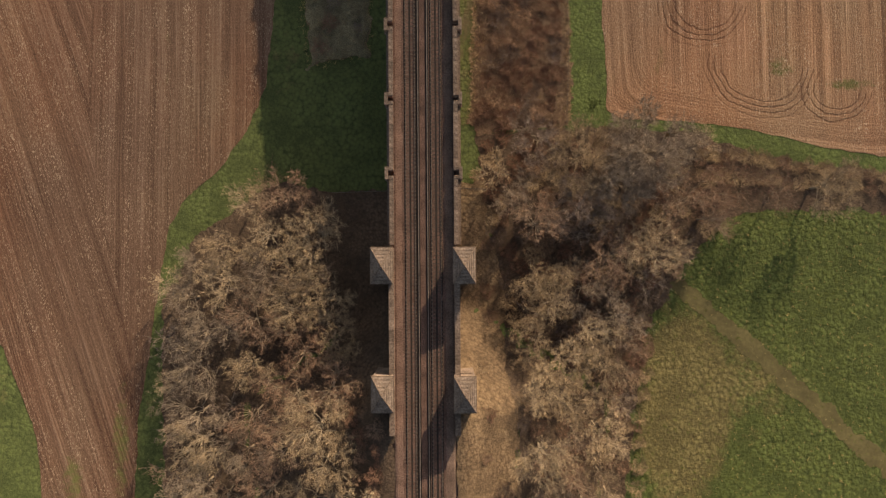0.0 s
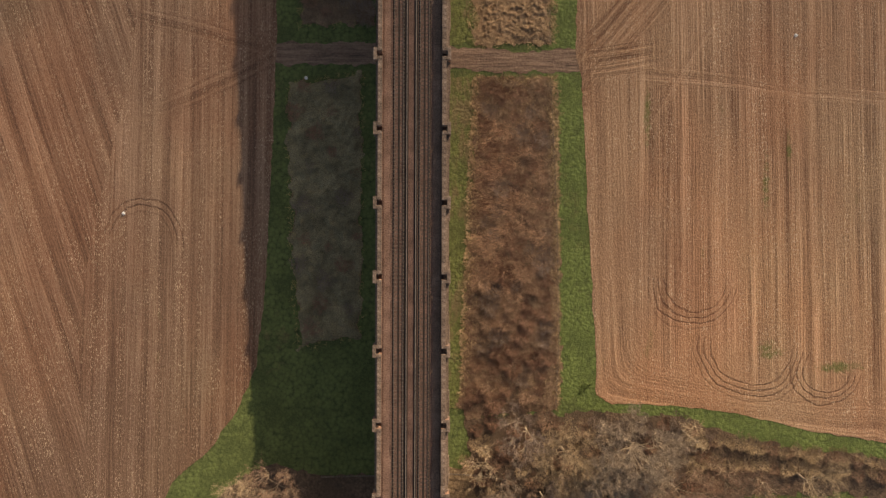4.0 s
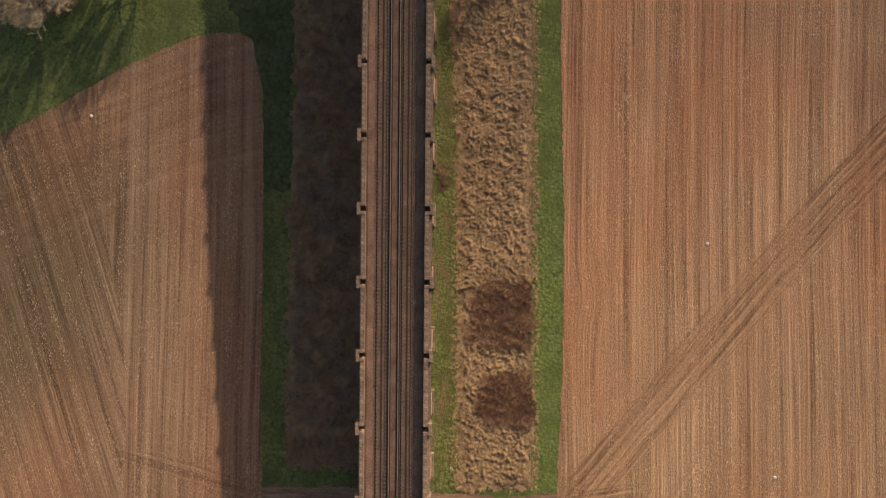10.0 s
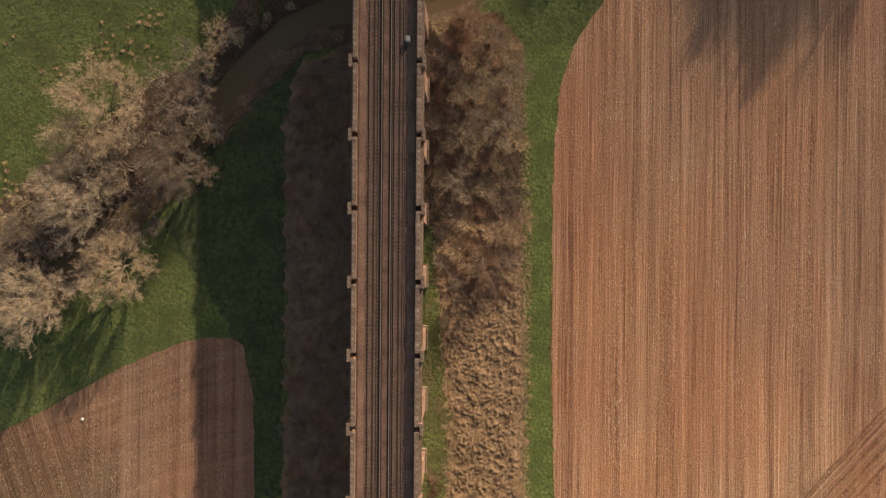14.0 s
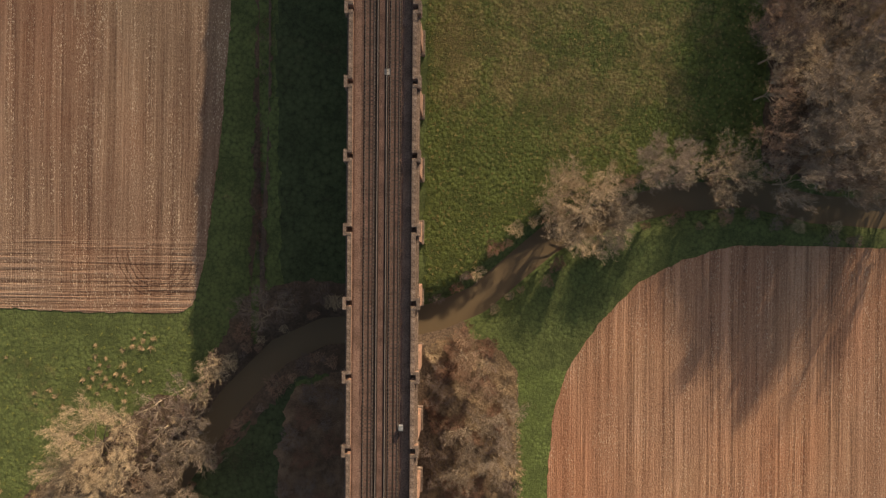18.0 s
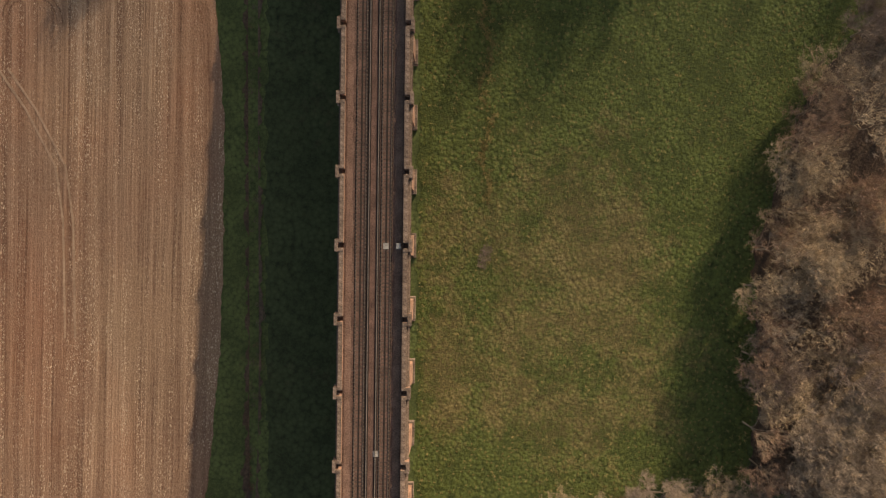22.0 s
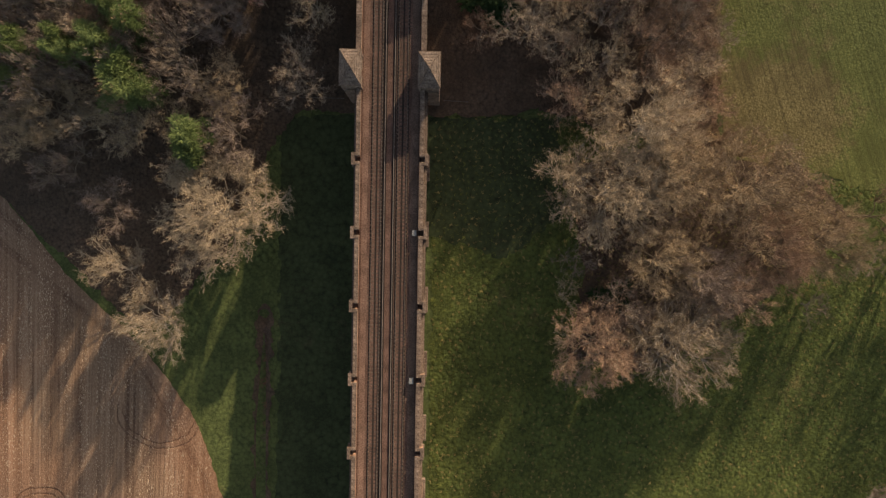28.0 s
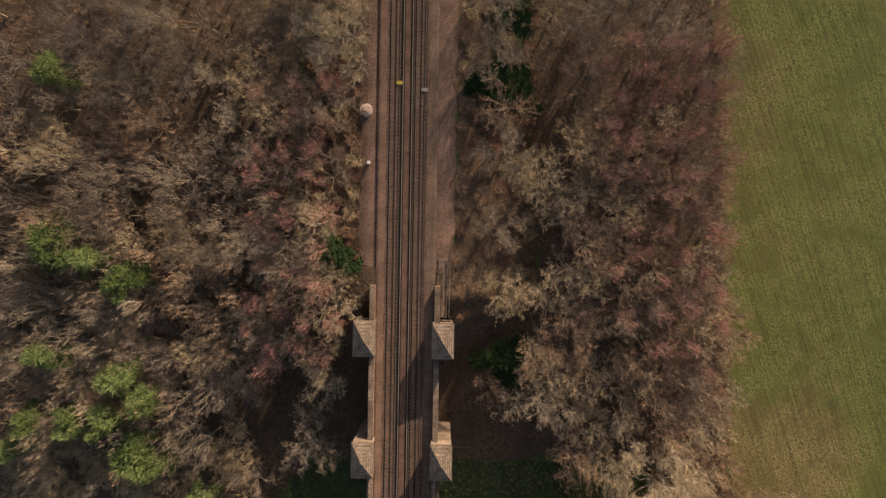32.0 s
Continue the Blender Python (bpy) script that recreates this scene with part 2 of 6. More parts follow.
    for cx, cy, rx, ry in weeds:
        dx = maths(nt, "DIVIDE", maths(nt, "SUBTRACT", px, cx), rx)
        dy = maths(nt, "DIVIDE", maths(nt, "SUBTRACT", py, cy), ry)
        near = maths(nt, "SUBTRACT", 1.0, maths(nt, "ADD", maths(nt, "MULTIPLY", dx, dx), maths(nt, "MULTIPLY", dy, dy)))
        near = maths(nt, "ADD", near, maths(nt, "MULTIPLY", maths(nt, "SUBTRACT", tuft, 0.55), 4.5))
        green = maths(nt, "MAXIMUM", green, maths(nt, "MULTIPLY", clamp(nt, near), 0.85))
    col = mix(nt, green, col, (0.125, 0.135, 0.045))
    fleck = tex(nt, "Noise", coords(nt, 1.5, 0.5, 1, turn), 4.2, 2, 0.5).outputs["Fac"]
    rich = tex(nt, "Noise", joined_xyz(nt, across, along), 0.55, 2, 0.7).outputs["Fac"]
    where = maths(nt, "MULTIPLY", ramp(nt, rich, [(0.42, (0.12,) * 3), (0.58, (1, 1, 1))]), ramp(nt, ragged, [(0.36, (0.3 * straw,) * 3), (0.6, (straw,) * 3)]))
    spot = maths(nt, "MULTIPLY", where, ramp(nt, fleck, [(0.57, (0, 0, 0)), (0.65, (1, 1, 1))]))
    col = mix(nt, spot, col, (0.72, 0.56, 0.39))
    nt.links.new(col, b.inputs["Base Color"])
    b.inputs["Roughness"].default_value = 0.95
    b.inputs["Specular IOR Level"].default_value = 0.1
    bump(nt, b, tall, 1.0, relief)
    return m


def sward(name, dark, mid, dry, dryness=0.5, tuft=1.2, mown=0.0, relief=0.3, parched=(), worn=None):
    """Winter grass: rounded tufts, dry patches and worn earth."""
    m, nt, b = nodes_of(name)
    v = coords(nt)
    warp = tex(nt, "Noise", v, 0.9, 3, 0.6)
    wv = mix(nt, 0.35, v, warp.outputs["Color"], "ADD")
    cell = tex(nt, "Voronoi", wv, tuft)
    dome = maths(nt, "SUBTRACT", 0.85, cell.outputs["Distance"])
    t2 = tex(nt, "Noise", v, tuft * 2.6, 4, 0.7).outputs["Fac"]
    thick = ramp(nt, tex(nt, "Noise", v, 0.16, 4, 0.65).outputs["Fac"], [(0.38, (0.15,) * 3), (0.58, (1, 1, 1))])
    tall = maths(nt, "ADD", maths(nt, "MULTIPLY", maths(nt, "MULTIPLY", dome, thick), 0.55), maths(nt, "MULTIPLY", t2, 0.6))
    # low gaps between tufts get a darker colour, adding to their shade
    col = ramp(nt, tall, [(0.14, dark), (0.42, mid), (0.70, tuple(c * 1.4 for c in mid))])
    patch = tex(nt, "Noise", v, 0.045, 6, 0.68).outputs["Fac"]
    p2 = tex(nt, "Noise", v, 0.5, 4, 0.7).outputs["Fac"]
    amt = maths(nt, "ADD", maths(nt, "MULTIPLY", patch, 0.6), maths(nt, "MULTIPLY", p2, 0.4))
    if parched:
        plain = nt.nodes.new("ShaderNodeSeparateXYZ")
        nt.links.new(v, plain.inputs[0])
        for cx, cy, rx, ry, power in parched:
            dx = maths(nt, "DIVIDE", maths(nt, "SUBTRACT", plain.outputs[0], cx), rx)
            dy = maths(nt, "DIVIDE", maths(nt, "SUBTRACT", plain.outputs[1], cy), ry)
            near = clamp(nt, maths(nt, "SUBTRACT", 1.0, maths(nt, "ADD", maths(nt, "MULTIPLY", dx, dx), maths(nt, "MULTIPLY", dy, dy))))
            amt = maths(nt, "ADD", amt, maths(nt, "MULTIPLY", near, power))
    # dry grass darkens in the gaps likewise, shade put into the colour
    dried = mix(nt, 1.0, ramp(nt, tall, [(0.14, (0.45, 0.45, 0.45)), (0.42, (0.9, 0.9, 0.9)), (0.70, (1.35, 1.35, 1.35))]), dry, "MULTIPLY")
    col = mix(nt, ramp(nt, amt, [(0.62 - dryness * 0.25, (0, 0, 0)), (0.74 - dryness * 0.2, (0.85, 0.85, 0.85))]), col, dried)
    if worn:
        bare = tex(nt, "Noise", coords(nt, 1.0, 0.35, 1.0), 0.35, 5, 0.7).outputs["Fac"]
        col = mix(nt, ramp(nt, bare, [(0.50, (0, 0, 0)), (0.62, (0.75, 0.75, 0.75))]), col, worn)
    if mown:
        sx = nt.nodes.new("ShaderNodeSeparateXYZ")
        nt.links.new(coords(nt, turn=-0.36), sx.inputs[0])
        l = tex(nt, "Noise", joined_xyz(nt, sx.outputs[0], maths(nt, "MULTIPLY", sx.outputs[1], 0.02)), 2.2, 2)
        col = mix(nt, mown, col, ramp(nt, l.outputs["Fac"], [(0.35, (0.6, 0.6, 0.6)), (0.6, (1.1, 1.1, 1.1))]), "MULTIPLY")
    nt.links.new(col, b.inputs["Base Color"])
    b.inputs["Roughness"].default_value = 0.9
    b.inputs["Specular IOR Level"].default_value = 0.15
    bump(nt, b, tall, 1.0, relief)
    return m


def bark(name, c1, c2, scale=3.0):
    """Wood or twigs, each plant of its own shade."""
    m, nt, b = nodes_of(name)
    n = tex(nt, "Noise", coords(nt), scale, 3)
    oi = nt.nodes.new("ShaderNodeObjectInfo")
    f = maths(nt, "ADD", maths(nt, "MULTIPLY", n.outputs["Fac"], 0.6), maths(nt, "MULTIPLY", oi.outputs["Random"], 0.45))
    col = ramp(nt, f, [(0.25, c1), (0.8, c2)])
    nt.links.new(col, b.inputs["Base Color"])
    b.inputs["Roughness"].default_value = 1.0
    b.inputs["Specular IOR Level"].default_value = 0.0
    return m


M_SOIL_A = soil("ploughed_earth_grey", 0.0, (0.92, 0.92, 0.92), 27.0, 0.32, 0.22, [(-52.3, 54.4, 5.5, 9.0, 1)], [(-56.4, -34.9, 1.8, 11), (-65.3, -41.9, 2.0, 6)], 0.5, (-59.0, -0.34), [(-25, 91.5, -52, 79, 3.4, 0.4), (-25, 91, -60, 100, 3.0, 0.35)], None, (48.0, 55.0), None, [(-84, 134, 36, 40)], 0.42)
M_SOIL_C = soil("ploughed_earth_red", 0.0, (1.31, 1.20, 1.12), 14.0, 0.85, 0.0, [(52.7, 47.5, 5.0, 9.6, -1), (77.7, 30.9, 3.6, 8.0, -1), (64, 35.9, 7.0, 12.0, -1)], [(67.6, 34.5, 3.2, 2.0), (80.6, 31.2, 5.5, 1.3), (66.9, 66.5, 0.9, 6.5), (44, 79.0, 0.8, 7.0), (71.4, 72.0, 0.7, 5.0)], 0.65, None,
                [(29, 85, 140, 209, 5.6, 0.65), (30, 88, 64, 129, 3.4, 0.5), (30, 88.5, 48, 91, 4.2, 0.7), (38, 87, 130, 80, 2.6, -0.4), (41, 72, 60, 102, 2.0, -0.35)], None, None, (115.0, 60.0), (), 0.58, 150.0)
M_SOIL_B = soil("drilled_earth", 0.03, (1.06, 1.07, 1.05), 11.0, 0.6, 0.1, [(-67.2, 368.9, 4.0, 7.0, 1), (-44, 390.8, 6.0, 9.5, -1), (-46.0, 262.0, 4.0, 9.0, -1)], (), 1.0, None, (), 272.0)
M_GRASS = sward("verge_grass", (0.032, 0.043, 0.017), (0.098, 0.122, 0.042), (0.20, 0.165, 0.075), 0.18, 1.4, 0.0, 0.22)
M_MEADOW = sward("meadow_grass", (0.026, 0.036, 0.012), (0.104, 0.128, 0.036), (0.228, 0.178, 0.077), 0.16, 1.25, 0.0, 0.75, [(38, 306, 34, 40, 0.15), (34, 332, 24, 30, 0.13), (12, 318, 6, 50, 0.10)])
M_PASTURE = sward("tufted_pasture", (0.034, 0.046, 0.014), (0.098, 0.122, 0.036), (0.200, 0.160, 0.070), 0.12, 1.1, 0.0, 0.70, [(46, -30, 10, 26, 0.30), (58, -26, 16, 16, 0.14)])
M_LAWN = sward("pasture_grass", (0.085, 0.094, 0.026), (0.160, 0.172, 0.054), (0.23, 0.180, 0.082), 0.25, 2.2, 0.6, 0.14, [(68, 446, 20, 16, 0.22), (62, 500, 8, 60, 0.10), (74, 470, 10, 40, 0.08)])
# vivid verge grass, with sunlight painted into its brighter green
M_SUNLIT_VERGE = sward("lush_verge_grass", (0.046, 0.062, 0.022), (0.114, 0.148, 0.046), (0.20, 0.18, 0.075), 0.16, 1.5, 0.0, 0.28)
# darker copy of the grass: shade painted into its colour
M_SHADED_GRASS = sward("damp_meadow_grass", (0.020, 0.027, 0.014), (0.058, 0.074, 0.032), (0.095, 0.085, 0.045), 0.2, 1.0, 0.0, 0.15)
M_WORN = sward("trampled_verge_grass", (0.045, 0.048, 0.018), (0.128, 0.142, 0.048), (0.235, 0.185, 0.090), 0.22, 1.6, 0.0, 0.35, (), (0.19, 0.135, 0.075))
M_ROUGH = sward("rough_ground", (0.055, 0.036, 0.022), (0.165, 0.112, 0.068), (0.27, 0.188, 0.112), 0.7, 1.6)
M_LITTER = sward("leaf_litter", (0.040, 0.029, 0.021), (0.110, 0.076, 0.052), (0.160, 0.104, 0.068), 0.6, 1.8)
m, nt, b = nodes_of("muddy_track")
ridge = tex(nt, "Noise", coords(nt, 0.10, 1.0, 1.0), 1.5, 4, 0.7).outputs["Fac"]
crumb = tex(nt, "Noise", coords(nt), 2.2, 4, 0.7).outputs["Fac"]
tread = maths(nt, "ADD", maths(nt, "MULTIPLY", ridge, 0.65), maths(nt, "MULTIPLY", crumb, 0.35))
nt.links.new(ramp(nt, tread, [(0.36, (0.085, 0.050, 0.034)), (0.5, (0.175, 0.106, 0.070)), (0.64, (0.28, 0.18, 0.122))]), b.inputs["Base Color"])
b.inputs["Roughness"].default_value = 0.9
bump(nt, b, tread, 1.0, 0.4)
M_MUD = m
M_RUT_PALE = simple("dry_pressed_earth", [(0.3, (0.33, 0.215, 0.14)), (0.7, (0.45, 0.31, 0.21))], 2.0, 0.9, 0.2, 0.3, (0.5, 0.1))
M_PATH = simple("trodden_path", [(0.3, (0.115, 0.10, 0.042)), (0.7, (0.175, 0.148, 0.066))], 1.2, 0.9, 0.2, 0.3, (0.5, 0.1))
M_BALLAST = simple("ballast", [(0.3, (0.090, 0.060, 0.047)), (0.5, (0.18, 0.12, 0.092)), (0.72, (0.30, 0.21, 0.16))], 7.0, 0.95, 0.05, 0.4, (1.0, 0.06))
M_BALLAST_TRACK = simple("brown_ballast", [(0.3, (0.070, 0.041, 0.032)), (0.5, (0.160, 0.094, 0.072)), (0.72, (0.285, 0.178, 0.138))], 6.0, 0.95, 0.06, 0.5, (1.0, 0.06))
M_CESS = simple("cess_stone", [(0.3, (0.11, 0.066, 0.046)), (0.5, (0.220, 0.136, 0.104)), (0.72, (0.345, 0.228, 0.178))], 5.0, 0.95, 0.06, 0.4, (0.8, 0.05))
M_RAIL = simple("rusty_rail", [(0.3, (0.035, 0.024, 0.019)), (0.7, (0.075, 0.052, 0.040))], 6.0, 0.8, 0.1, 0.2, (0.2, 0.01), 0.0)
M_RAILTOP = simple("worn_rail_steel", [(0.3, (0.12, 0.10, 0.085)), (0.7, (0.19, 0.165, 0.14))], 3.0, 0.6, 0.1, 0.1, (0.1, 0.005), 0.1)
# dark ballast: oil between the rails, painted shadow lines beside them
M_OIL_SHADE = simple("oil_stained_ballast", [(0.3, (0.016, 0.012, 0.010)), (0.5, (0.034, 0.025, 0.021)), (0.72, (0.07, 0.052, 0.043))], 9.0, 0.9, 0.03, 0.3, (1.0, 0.06))
M_CONDUCTOR = simple("conductor_rail_steel", [(0.3, (0.17, 0.145, 0.125)), (0.7, (0.26, 0.225, 0.195))], 3.0, 0.6, 0.1, 0.15, (0.1, 0.005), 0.1)
M_SLEEPER = simple("sleeper", [(0.3, (0.090, 0.062, 0.050)), (0.7, (0.20, 0.145, 0.115))], 5.0, 0.95, 0.2, 0.4, (0.4, 0.02), 0.0, 0.45)
M_STONE = simple("weathered_stone", [(0.25, (0.120, 0.082, 0.062)), (0.5, (0.262, 0.190, 0.146)), (0.75, (0.43, 0.335, 0.265))], 3.2, 0.92, 0.16, 0.5, (0.6, 0.05), 0.0, 0.35)
M_STONE_ROOF = simple("roof_stone", [(0.25, (0.13, 0.094, 0.075)), (0.5, (0.27, 0.205, 0.163)), (0.75, (0.42, 0.335, 0.27))], 3.5, 0.92, 0.2, 0.4, (0.6, 0.04), 0.0, 0.25)
M_BRICK = simple("weathered_brick", [(0.25, (0.16, 0.085, 0.06)), (0.5, (0.28, 0.16, 0.11)), (0.75, (0.40, 0.27, 0.20))], 3.0, 0.9, 0.1, 0.4, (0.4, 0.03))
M_CONCRETE = simple("concrete", [(0.3, (0.30, 0.28, 0.25)), (0.7, (0.46, 0.43, 0.39))], 4.0, 0.85)
M_FENCE = simple("grey_timber", [(0.3, (0.14, 0.11, 0.085)), (0.7, (0.30, 0.25, 0.20))], 5.0, 0.9, 0.2, 0.3, (0.3, 0.02), 0.0, 0.4)
M_BOX = simple("grey_cabinet_paint", [(0.3, (0.25, 0.25, 0.24)), (0.7, (0.36, 0.36, 0.35))], 3.0, 0.6)
M_YELLOW = simple("yellow_paint", [(0.3, (0.55, 0.38, 0.07)), (0.7, (0.68, 0.50, 0.12))], 3.0, 0.6)
M_WHITE = simple("white_plastic", [(0.3, (0.68, 0.67, 0.64)), (0.7, (0.80, 0.79, 0.77))], 3.0, 0.6)
M_HEAP = simple("pinkish_stone", [(0.3, (0.34, 0.24, 0.20)), (0.7, (0.60, 0.46, 0.40))], 5.0, 0.9, 0.2, 0.3, (0.8, 0.06))
M_CABLE = simple("cable_rubber", [(0.3, (0.03, 0.03, 0.03)), (0.7, (0.06, 0.055, 0.05))], 3.0, 0.7)

M_TRUNK = bark("grey_bark", (0.19, 0.143, 0.100), (0.37, 0.298, 0.212))
M_TRUNK_PALE = bark("pale_bark", (0.34, 0.27, 0.20), (0.58, 0.50, 0.40))
M_TWIG_GREY = bark("grey_twigs", (0.202, 0.151, 0.111), (0.375, 0.295, 0.219))
M_TWIG_PALE = bark("pale_twigs", (0.255, 0.190, 0.125), (0.49, 0.38, 0.25))
M_TWIG_TAN = bark("tan_twigs", (0.30, 0.212, 0.128), (0.57, 0.435, 0.275))
M_TWIG_RED = bark("reddish_twigs", (0.220, 0.132, 0.090), (0.395, 0.255, 0.172))
M_TWIG_PINK = bark("pinkish_twigs", (0.325, 0.140, 0.122), (0.54, 0.262, 0.228))
M_CHAIR = simple("rusty_iron", [(0.3, (0.13, 0.075, 0.052)), (0.7, (0.24, 0.15, 0.11))], 6.0, 0.85)
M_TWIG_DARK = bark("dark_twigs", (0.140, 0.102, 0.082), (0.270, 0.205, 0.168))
M_IVY = bark("evergreen_leaves", (0.078, 0.108, 0.038), (0.185, 0.232, 0.088))
M_HOLLY = bark("dark_evergreen_leaves", (0.020, 0.038, 0.016), (0.055, 0.085, 0.035))
M_STRAW = bark("dead_grass", (0.32, 0.22, 0.12), (0.60, 0.45, 0.27), 1.2)
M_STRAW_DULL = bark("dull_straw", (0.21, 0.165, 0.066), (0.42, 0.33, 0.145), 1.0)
M_BRAMBLE = bark("bramble_canes", (0.16, 0.088, 0.062), (0.34, 0.20, 0.135), 1.0)
M_BLADE = bark("grass_blades", (0.075, 0.088, 0.022), (0.19, 0.20, 0.06), 1.0)

m, nt, b = nodes_of("muddy_water")
b.inputs["Base Color"].default_value = (0.165, 0.118, 0.068, 1)
b.inputs["Roughness"].default_value = 0.45
b.inputs["Specular IOR Level"].default_value = 0.12
bump(nt, b, tex(nt, "Noise", coords(nt), 1.5, 3).outputs["Fac"], 0.15, 0.05)
M_WATER = m


# ---- mesh helpers ----
def mesh_of(name, verts, faces, material):
    me = bpy.data.meshes.new(name)
    me.from_pydata([tuple(map(float, v)) for v in verts], [], [tuple(map(int, f)) for f in faces])
    me.materials.append(material)
    me.update()
    return me


def thing(name, label, category, group="", kind="", at=(0, 0, 0)):
    ob = new(name)
    ob.location = at
    ob.empty_display_size = 0.5
    return tagged(ob, label, category, group, kind)


def part(name, data, parent, label="", at=None, kind=""):
    ob = new(name, data)
    ob.parent = parent
    if at is not None:
        ob.location = at
    return tagged(ob, label, kind=kind)


class Shape:
    """Collects boxes and rings into one mesh."""

    def __init__(self):
        self.v, self.f = [], []

    def box(self, x0, x1, y0, y1, z0, z1, tx=0.0, ty=0.0):
        """A box whose top is narrower by tx and ty on each side."""
        n = len(self.v)
        self.v += [(x0, y0, z0), (x1, y0, z0), (x1, y1, z0), (x0, y1, z0), (x0 + tx, y0 + ty, z1), (x1 - tx, y0 + ty, z1), (x1 - tx, y1 - ty, z1), (x0 + tx, y1 - ty, z1)]
        self.f += [(n + a, n + b, n + c, n + d) for a, b, c, d in ((3, 2, 1, 0), (4, 5, 6, 7), (0, 1, 5, 4), (1, 2, 6, 5), (2, 3, 7, 6), (3, 0, 4, 7))]
        return self

    def tube(self, p, q, r0, r1, sides=5):
        p, q = Vector(p), Vector(q)
        d = (q - p).normalized()
        u = d.orthogonal().normalized()
        w = d.cross(u)
        n = len(self.v)
        for c, r in ((p, r0), (q, r1)):
            for k in range(sides):
                a = 2 * math.pi * k / sides
                self.v.append(tuple(c + r * (math.cos(a) * u + math.sin(a) * w)))
        for k in range(sides):
            j = (k + 1) % sides
            self.f.append((n + k, n + j, n + sides + j, n + sides + k))
        self.f.append(tuple(n + sides + k for k in range(sides)))
        return self

    def mesh(self, name, material):
        return mesh_of(name, self.v, self.f, material)


def bevelled(me, width, segments=1):
    bm = bmesh.new()
    bm.from_mesh(me)
    bmesh.ops.bevel(bm, geom=bm.edges[:], offset=width, segments=segments, affect="EDGES")
    bm.to_mesh(me)
    bm.free()
    return me


# ---- terrain ----
BASE_Y = (-400, -60, -30, 0, 16, 30, 48, 80, 100, 115, 137, 165, 210, 250, 281, 303, 325, 348, 368, 396, 409, 440, 460, 480, 520, 900)
BASE_Z = (-9, -14.2, -15.8, -17.4, -18.2, -19.0, -20.0, -21.3, -22.2, -23.1, -24.8, -25.8, -25.6, -25.4, -24.0, -22.9, -21.9, -20.5, -19.5, -17.8, -17.0, -14.8, -12.6, -10.0, -8.0, -6)
RIVER = [(-130, 178), (-79.4, 188.6), (-67.8, 193.3), (-56.3, 203.6), (-47.1, 211.5), (-38.1, 225.0), (-31.4, 234.0), (-22.5, 242.9), (-13.6, 247.0), (-0.7, 248.0), (9.3, 250.2), (17.1, 253.6), (24.8, 260.3), (31.4, 265.9), (42.9, 270.7), (56.3, 274.2), (70.9, 275.4), (84.8, 272.2), (98.2, 271.2), (130, 268)]
DITCH = [(-27.0, 245.7), (-25.6, 279.0), (-24.6, 313.0), (-25, 346.4), (-24.9, 380.0), (-24, 408.8)]
FIELD_A = [(-53.7, -44.1), (-53.3, -29.9), (-51.6, -19.7), (-50, -7.5), (-48, 4.9), (-44.8, 10.1), (-38, 16.3), (-33.3, 23.5), (-30.1, 30.8), (-28.5, 47.1), (-27.3, 79.0), (-26.9, 96.0), (-27.5, 128.7), (-27.9, 158.0), (-28.2, 170.0), (-30.4, 180.6), (-33.0, 181.6), (-40.7, 181.2), (-51.3, 177.2), (-63.9, 170.3), (-73.2, 165.1), (-85.0, 159.5), (-130, 140), (-130, 20), (-101.9, -2), (-86.7, -12), (-79.2, -17.5), (-72.4, -33.8), (-69.6, -60), (-53.2, -60)]
FIELD_C = [(33.7, 26.2), (34, 32), (32.7, 57.8), (31.5, 84.6), (30.2, 92.8), (31.5, 118.2), (31.7, 146.0), (30.8, 177.8), (30.8, 211.3), (31.0, 219.0), (32.0, 230.5), (34.3, 239.4), (41.0, 249.5), (48.7, 257.4), (57.6, 261.9), (67.7, 264.8), (79.2, 264.9), (98.4, 264.5), (130, 262), (130, 10), (87.1, 17.2), (74.2, 19.3), (61.3, 22.5), (48.9, 24.1), (36.7, 24.6)]
FIELD_B = [(-130, 252), (-78.2, 251.3), (-60.9, 250.6), (-41.5, 250.7), (-39.2, 252.2), (-36.5, 262.4), (-33.5, 284.4), (-31.6, 305), (-30.9, 319.4), (-30.4, 352), (-31.9, 373.0), (-36.6, 387.4), (-41.9, 395.5), (-48.1, 403.1), (-61.9, 416.2), (-72.8, 429.4), (-130, 470)]
FIELD_F = [(46.8, -5.8), (50.9, 1.0), (55.3, 5.8), (62.7, 7.5), (86.6, 6.8), (130, 2), (130, -75), (35.7, -75), (37, -44.6), (38.6, -26.3), (41, -12.0)]
FIELD_E = [(61.1, 438), (58.8, 455), (58.3, 469.5), (55.2, 499.5), (52.6, 528.5), (48.1, 590), (130, 590), (130, 425), (93.9, 432.8), (79.5, 436.5)]
MEADOW = [(6.5, 254.5), (15, 258.5), (23, 265), (31, 271.5), (43, 276), (56, 279.5), (72, 281), (73.4, 300), (71.8, 327), (82.1, 359), (97.6, 378), (130, 400), (130, 427), (81.6, 436), (61.1, 438), (52.9, 441), (26.4, 446), (12.1, 447), (7, 447)]
SCRUB_R1 = [(10.1, 21.9), (27, 23.4), (27, 37.0), (26.7, 59.4), (25.6, 86.3), (11.6, 86.3), (10, 47.4), (8.5, 24)]
SCRUB_R2 = [(11.5, 92.6), (25.3, 92.7), (25.2, 129.1), (25.5, 170), (24.4, 211.0), (25.0, 239.8), (19, 246.5), (7.5, 245), (7.5, 199.6), (10.8, 166.5), (11.2, 140.2)]
SCRUB_L1 = [(-21.8, 34.8), (-23.8, 57.8), (-24.7, 84.6), (-10.7, 86.7), (-10.2, 36.9)]
